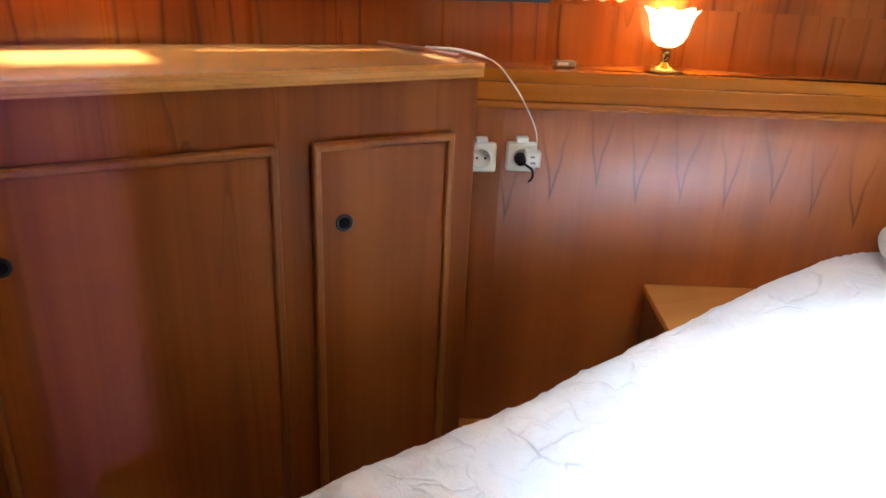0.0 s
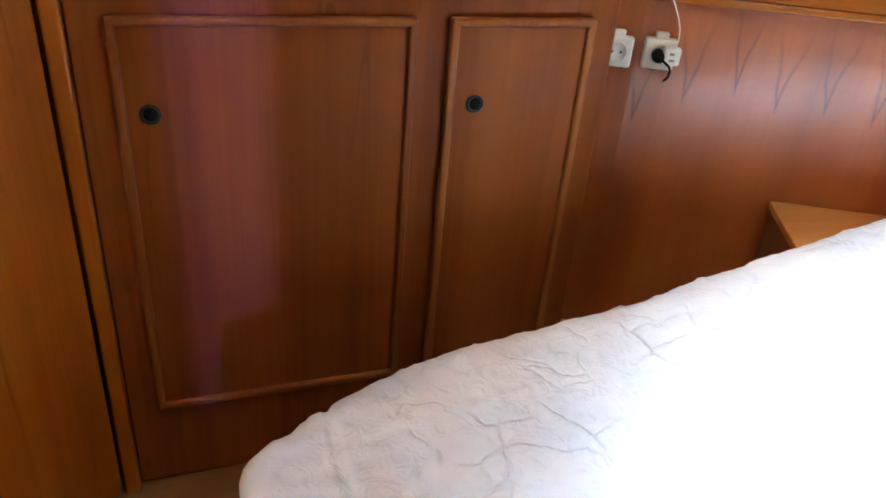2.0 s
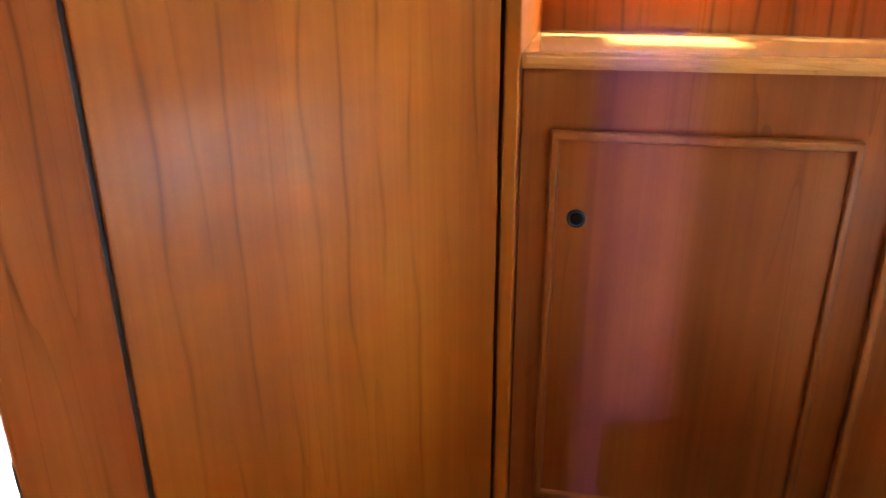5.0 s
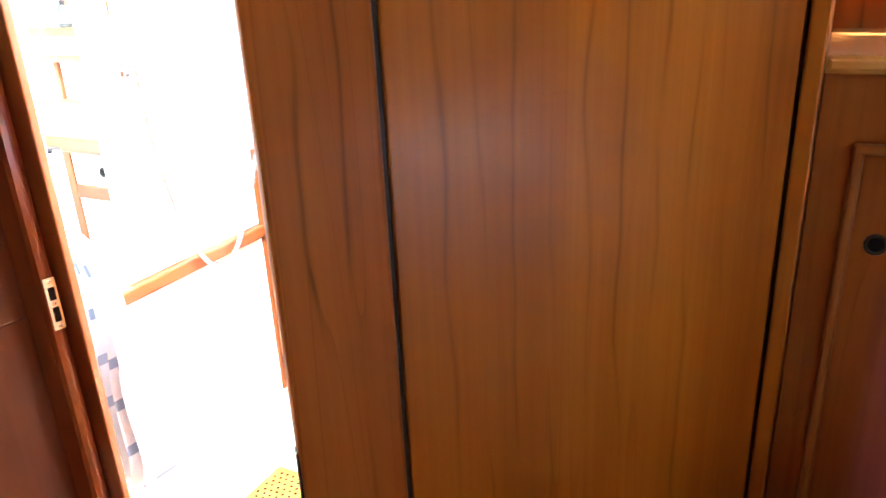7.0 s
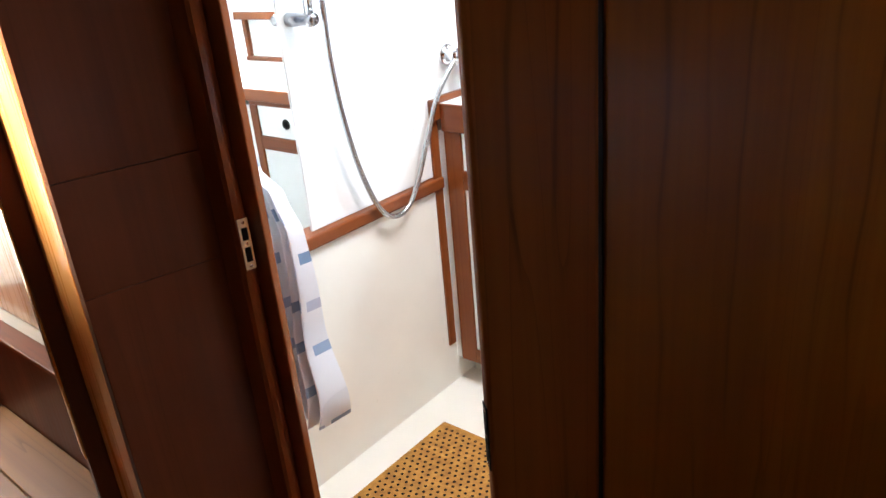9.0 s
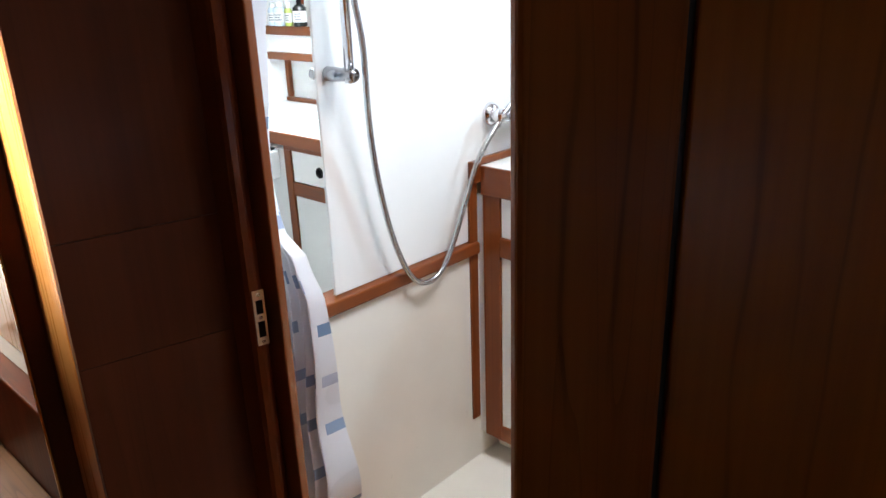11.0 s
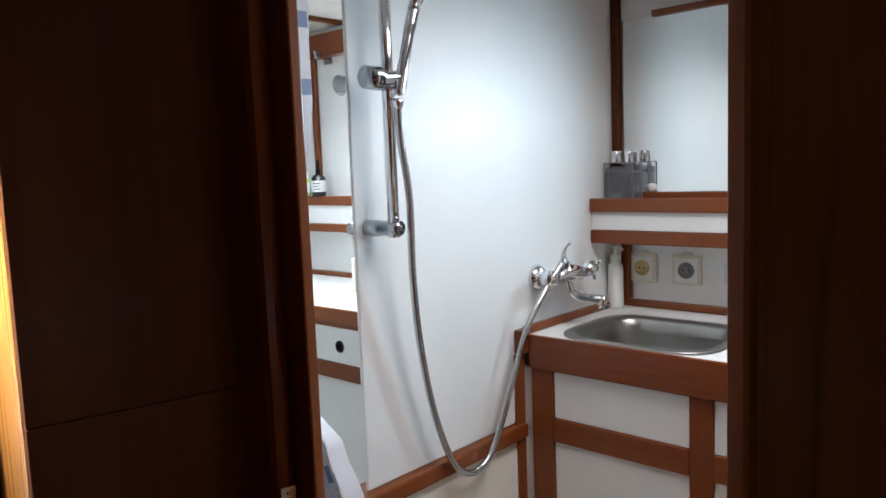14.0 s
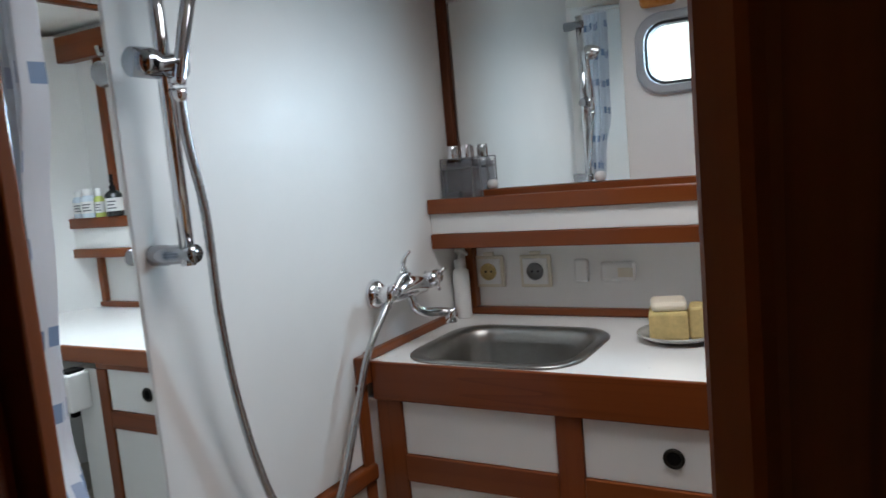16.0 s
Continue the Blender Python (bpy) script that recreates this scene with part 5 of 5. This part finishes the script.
def toilet_cabinet():
    t = thing("toilet_counter_cabinet", "white low cabinet with wooden frames and black latches", "cabinet")
    box("body", (-2.30, LY + 0.018, 0.05), (-1.452, 2.045, 0.898), white_panel, t, bevel=0.002)
    f0, f1 = LY, LY + 0.0175
    box("top_rail", (-2.205, f0, 0.900), (-1.455, f1, 0.9195), trim_x, t, bevel=0.002)
    box("stile", (-2.205, f0, 0.06), (-2.168, f1, 0.8995), trim_z, t, bevel=0.002)
    box("stile", (-1.72, f0, 0.06), (-1.68, f1, 0.8995), trim_z, t, bevel=0.002)
    box("middle_rail", (-2.1675, f0, 0.742), (-1.7205, f1, 0.790), trim_x, t, bevel=0.002)
    box("bottom_rail", (-2.1675, f0, 0.06), (-1.7205, f1, 0.105), trim_x, t, bevel=0.002)
    box("drawer_front", (-2.1665, f0 + 0.006, 0.791), (-1.7215, f1 + 0.004, 0.899), white_panel, t, bevel=0.001)
    box("door_front", (-2.1665, f0 + 0.006, 0.106), (-1.7215, f1 + 0.004, 0.741), white_panel, t, bevel=0.001)
    box("side_panel", (-2.30, f0 + 0.004, 0.05), (-2.2055, f1, 0.898), white_panel, t, bevel=0.002)
    knob_parts(t, (-2.022, f0 + 0.006, 0.842), FACE_S)
    knob_parts(t, (-1.90, f0 + 0.006, 0.64), FACE_S)
    c = thing("toilet_counter", "white counter top with a varnished wooden front edge", "worktop")
    bm = bmesh.new()
    plan = [(-1.452, LY + 0.004), (-1.452, 2.045), (-2.97, 2.045), (-2.97, 1.70), (-2.33, LY + 0.004)]
    loft(bm, [[(x, y, z) for x, y in plan] for z in (0.920, LT)], True, True)
    part("board", bm, white_panel, c)
    box("front_edge", (-2.33, LY - 0.008, 0.915), (-1.452, LY + 0.0035, LT + 0.003), trim_x, c, bevel=0.003)
    box("back_bead", (-2.80, 2.028, LT + 0.0005), (-1.452, 2.0495, LT + 0.018), trim_x, c, bevel=0.003)


toilet_cabinet()


def toilet_shelf():
    t = thing("toilet_shelf", "boxed white shelf with wooden edges above the counter", "shelf")
    box("top_edge", (-2.96, 1.975, 1.2350), (-1.452, 1.993, 1.2700), trim_x, t, bevel=0.003)
    box("front_panel", (-2.96, 1.984, 1.1655), (-1.452, 1.998, 1.2345), white_panel, t, bevel=0.001)
    box("bottom_edge", (-2.96, 1.975, 1.1350), (-1.452, 1.993, 1.1650), trim_x, t, bevel=0.003)
    box("board", (-2.96, 1.9985, 1.2350), (-1.452, 2.049, 1.2540), trim_x, t, bevel=0.001)
    box("divider", (-2.79, 2.030, LT + 0.019), (-2.768, 2.0495, 1.1345), trim_z, t, bevel=0.002)
    structure(box("trim_toilet_upright", (-2.665, 2.030, 1.2405), (-2.640, 2.0495, 1.79), trim_z, bevel=0.003), "thin varnished wooden upright bead", "trim")
    structure(box("trim_toilet_top", (-2.97, 2.005, 1.79), (-1.452, 2.0495, 1.875), trim_x, bevel=0.004), "varnished wooden ceiling trim in the toilet corner", "trim")
    structure(box("trim_toilet_ceiling", (-2.447, 1.30, 1.886), (-2.420, 2.004, 1.8995), trim_y, bevel=0.003), "narrow varnished wooden strip on the toilet ceiling", "trim")
    structure(box("wall_toilet_slant", (-0.001, 0.0, 0.0), (0.42, 0.02, 1.88), wall_white, bevel=0, m=pose(-2.975, 1.72, 0, 0, 0, 60)), "white angled side panel", "wall")


toilet_shelf()


def bottles():
    def bottle(x, y, label, mat, r, h, cap_h, cap_mat, dropper=False):
        t = thing("shelf_bottle", label, "bottle", "bottles on the toilet shelf")
        m = Matrix.Translation((x, y, 1.2705))
        bm = bmesh.new()
        lathe(bm, [(0.0001, 0), (r * 0.95, 0), (r, 0.003), (r, h * 0.86), (r * 0.55, h)], 22, m)
        part("body", bm, mat, t, smooth=True)
        bm = bmesh.new()
        if dropper:
            lathe(bm, [(0.010, h), (0.010, h + 0.016), (0.006, h + 0.018), (0.0055, h + cap_h), (0.0001, h + cap_h + 0.002)], 16, m)
        else:
            lathe(bm, [(r * 0.6, h - 0.002), (r * 0.6, h + cap_h), (0.0001, h + cap_h + 0.001)], 18, m)
        part("cap", bm, cap_mat, t, smooth=True)
        bm = bmesh.new()
        prof = [(r + 0.0004, h * 0.2), (r + 0.0004, h * 0.72)]
        lathe(bm, prof, 22, m)
        lb = part("label", bm, label_white, t, smooth=True)
        for k in range(3):
            bm = bmesh.new()
            quad_box(bm, -r * 0.5, -r - 0.0012, h * (0.3 + 0.13 * k), r * (0.5 - 0.2 * (k % 2)), -r - 0.0006, h * (0.35 + 0.13 * k), 0, m @ Matrix.Rotation(radians(35), 4, "Z"))
            part("line", bm, label_ink, lb)

    bottle(-2.772, 1.984, "clear pale bottle with a white cap on the shelf", clear_bottle, 0.019, 0.072, 0.018, white_plastic)
    bottle(-2.718, 1.983, "pale blue bottle with a white cap on the shelf", clear_bottle, 0.027, 0.075, 0.020, white_plastic)
    bottle(-2.665, 1.984, "yellow-green bottle with a white cap on the shelf", green_bottle, 0.016, 0.070, 0.024, white_plastic)
    bottle(-2.590, 1.984, "dark dropper bottle with a pale label on the shelf", amber_bottle, 0.027, 0.082, 0.052, black_metal, True)


bottles()


def roll_holder():
    t = thing("brush_holder", "white wall holder with a black-lidded cup", "holder")
    box("cup", (-2.295, LY - 0.060, 0.795), (-2.235, LY + 0.003, 0.895), white_plastic, t, bevel=0.006)
    box("lid", (-2.288, LY - 0.054, 0.8955), (-2.242, LY - 0.004, 0.903), black_metal, t, bevel=0.003)
    box("foot", (-2.262, LY - 0.05, 0.780), (-2.246, LY - 0.03, 0.7945), black_metal, t, bevel=0.002)
    p = thing("toiletry_carton", "ivory carton with a round mark standing on the counter", "carton")
    cm = pose(-2.205, 1.845, LT + 0.0008, 0, 0, 38)
    box("carton", (-0.034, -0.022, 0.0), (0.034, 0.022, 0.112), socket_white, p, bevel=0.003, m=cm)
    bm = bmesh.new()
    lathe(bm, [(0.010, 0.0), (0.010, 0.001), (0.015, 0.001), (0.015, 0.0)], 24, cm @ pose(0, -0.0222, 0.078) @ FACE_S)
    part("mark", bm, label_ink, p)
    bm = bmesh.new()
    lathe(bm, [(0.0001, 0.001), (0.004, 0.001), (0.004, 0.0)], 12, cm @ pose(0, -0.0222, 0.078) @ FACE_S)
    part("mark", bm, label_ink, p)
    h = thing("robe_hook", "dark chrome hook on the toilet wall", "hook")
    bm = bmesh.new()
    tube(bm, spline([(-2.565, 2.045, 1.807), (-2.565, 2.01, 1.803), (-2.560, 1.985, 1.785), (-2.560, 1.978, 1.810)], 6), 0.009, 12)
    part("arm", bm, chrome_dark, h, smooth=True)
    box("plate", (-2.585, 2.036, 1.765), (-2.545, 2.0495, 1.7895), chrome_dark, h, bevel=0.004)


roll_holder()


def rack():
    """Clear hanging rack with chrome bars on the angled side panel."""
    t = thing("wall_rack", "clear plastic rack with chrome bars on the wall", "rack")
    m = pose(-2.975, 1.72, 0, 0, 0, 60)
    for z in (1.34, 1.47, 1.62):
        bm = bmesh.new()
        quad_box(bm, 0.10, -0.055, z, 0.24, -0.002, z + 0.004, 0.001, m)
        part("tray", bm, clear_bottle, t)
        bm = bmesh.new()
        tube(bm, [m @ Vector(v) for v in ((0.10, -0.002, z + 0.03), (0.10, -0.055, z + 0.03), (0.24, -0.055, z + 0.03), (0.24, -0.002, z + 0.03))], 0.003, 8)
        part("bar", bm, chrome, t)


rack()


def shower_curtain():
    """A bunch of printed cloth, gathered beside the door and spreading lower down."""
    t = thing("shower_curtain", "white shower curtain with blue oblongs, drawn aside in folds", "shower curtain")
    bm = bmesh.new()
    uvl = bm.loops.layers.uv.new("cloth")
    nu, nv = 220, 90
    grid = []
    edge = [(0.30, -1.200), (0.60, -1.203), (0.82, -1.228), (0.905, -1.265), (0.955, -1.335), (1.02, -1.368), (1.32, -1.338), (1.48, -1.308), (1.90, -1.300)]

    def right_edge(z):
        for (z0, a), (z1, c) in zip(edge, edge[1:]):
            if z <= z1:
                k = (z - z0) / (z1 - z0)
                return a + (c - a) * k * k * (3 - 2 * k)
        return edge[-1][1]

    for j in range(nv + 1):
        s = j / nv
        z = 1.86 - 1.52 * s
        row = []
        spread = right_edge(z) + 1.394
        for i in range(nu + 1):
            u = i / nu
            ph = u * 7 * 2 * math.pi
            amp = 0.012 + 0.10 * max(0.0, s - 0.55) + 0.010 * noise.noise(Vector((u * 6, s * 2, 0)))
            x = -1.394 + spread * u + 0.10 * spread * math.sin(ph * 0.5 + 3 * s) * (1 - u) + 0.05 * u * max(0.0, s - 0.6) * math.sin(26 * s + 2)
            y = 0.952 + amp * math.sin(ph + 1.2 * s + 1.5 * noise.noise(Vector((u * 3, s * 1.5, 5)))) + 0.02 * s * math.sin(4 * u + 2 * s)
            row.append((bm.verts.new((x, y, z)), u * 1.6, z))
        grid.append(row)
    for j in range(nv):
        for i in range(nu):
            q = (grid[j][i], grid[j][i + 1], grid[j + 1][i + 1], grid[j + 1][i])
            f = bm.faces.new([v[0] for v in q])
            for lp, v in zip(f.loops, q):
                lp[uvl].uv = (v[1], v[2])
    ob = part("cloth", bm, curtain_cloth, t, smooth=True)
    r = thing("curtain_rod", "white curtain rod under the bathroom ceiling", "curtain rod")
    bm = bmesh.new()
    tube(bm, [(-1.395, 0.955, 1.872), (-0.40, 0.955, 1.872)], 0.009, 12)
    part("rod", bm, white_plastic, r, smooth=True)


shower_curtain()


def bath_mat():
    """Pierced cork-coloured mat: a sheet with rows of small dark holes."""
    t = thing("bath_mat", "cork-coloured pierced bath mat on the shower floor", "mat")
    x0, x1, y0, y1 = -1.275, -0.62, 0.92, 1.405
    bm = bmesh.new()
    quad_box(bm, x0, y0, 0.001, x1, y1, 0.018, 0.005)
    part("sheet", bm, cork, t)
    bm = bmesh.new()
    k = 0
    y = y0 + 0.02
    while y < y1 - 0.015:
        x = x0 + 0.02 + (0.011 if k % 2 else 0)
        while x < x1 - 0.015:
            jx, jy = random.uniform(-0.0015, 0.0015), random.uniform(-0.0015, 0.0015)
            lathe(bm, [(0.0001, 0.0005), (0.0042, 0.0004), (0.0048, 0.0)], 8, Matrix.Translation((x + jx, y + jy, 0.0181)))
            x += 0.022
        y += 0.019
        k += 1
    h = part("perforation", bm, black_metal, t)
    h["kind"] = "stuff"


bath_mat()

# ---------------- saloon, seen past the golden post ----------------


def steps_and_saloon():
    st = thing("step_well", "reddish wooden lining of the step well up to the saloon", "steps")
    box("side_panel", (-2.620, 0.5985, FZ - 0.01), (-1.42, 0.611, SZ - 0.002), dark_wall, st, bevel=0.002)
    box("side_nosing", (-2.640, 0.590, SZ - 0.0015), (-1.42, 0.650, SZ + 0.014), trim_x, st, bevel=0.005)
    box("riser", (-2.6245, -0.44, FZ - 0.01), (-2.612, 0.598, SZ - 0.002), dark_wall, st, bevel=0.002)
    se = thing("settee", "golden wooden settee base in the saloon", "settee")
    box("base", (-3.50, 0.690, SZ), (-2.10, 1.15, 0.815), gold_trim, se, bevel=0.008)
    box("rim", (-3.52, 0.672, 0.8155), (-2.08, 1.16, 0.870), top_wood, se, bevel=0.012)
    cu = thing("seat_cushion", "dark blue seat cushion on the settee", "cushion")
    box("pad", (-3.46, 0.700, 0.8705), (-2.12, 1.14, 1.010), blue_cloth, cu, bevel=0.035)
    be = thing("saloon_bench", "wooden bench at the far end of the saloon", "bench")
    box("base", (-5.0, 0.2, SZ), (-4.5, 1.60, 1.105), trim_z, be, bevel=0.006)
    box("rim", (-5.02, 0.18, 1.1055), (-4.46, 1.62, 1.155), top_wood, be, bevel=0.008)
    c2 = thing("bench_cushion", "blue cushion on the far saloon bench", "cushion")
    box("pad", (-4.98, 0.24, 1.1555), (-4.52, 1.58, 1.25), blue_cloth, c2, bevel=0.035)
    sl = thing("wall_shelf", "golden wooden shelf under the saloon window", "shelf")
    box("board", (-5.50, -0.6, 1.36), (-5.20, 2.2, 1.41), top_wood, sl, bevel=0.006)
    box("back", (-5.53, -0.6, SZ), (-5.501, 2.2, 1.41), white_panel, sl, bevel=0.004)
    w = structure(thing("window_3", "wide bright saloon window", "window"), "wide bright saloon window", "window")
    box("pane", (-5.835, -1.4, 1.45), (-5.83, 2.2, 2.2), bright_sky, w, bevel=0)
    for z in (1.415, 1.62, 2.2):
        box("window_frame", (-5.829, -1.45, z), (-5.80, 2.25, z + 0.035), gold_trim, w, bevel=0.004)


steps_and_saloon()

# ---------------- floor boards of the cabin ----------------
fl = bpy.data.objects["floor_cabin"]
board_me = None
for k in range(11):
    y = -1.05 + k * 0.15
    if board_me is None:
        bm = bmesh.new()
        quad_box(bm, -1.6, 0.0, FZ - 0.0115, 1.6, 0.146, FZ, 0.002, seg=1)
        board_me = finish("plank", bm, floor_wood)
    ob = new("plank", board_me)
    ob.parent = fl
    ob.location = (-0.85 + (0.04 if k % 2 else 0.0), y, 0.0)

# every thing's origin at the middle of its foot
for ob in [o for o in scene.objects if o.type == "EMPTY" and o.parent is None]:
    pts = [v.co for c in ob.children_recursive if c.type == "MESH" for v in c.data.vertices]
    if not pts:
        continue
    lo = Vector([min(p[i] for p in pts) for i in range(3)])
    hi = Vector([max(p[i] for p in pts) for i in range(3)])
    base = Vector(((lo.x + hi.x) / 2, (lo.y + hi.y) / 2, lo.z))
    ob.location = base
    for c in ob.children:
        c.matrix_parent_inverse = Matrix.Translation(-base)
    ob.empty_display_size = 0.05
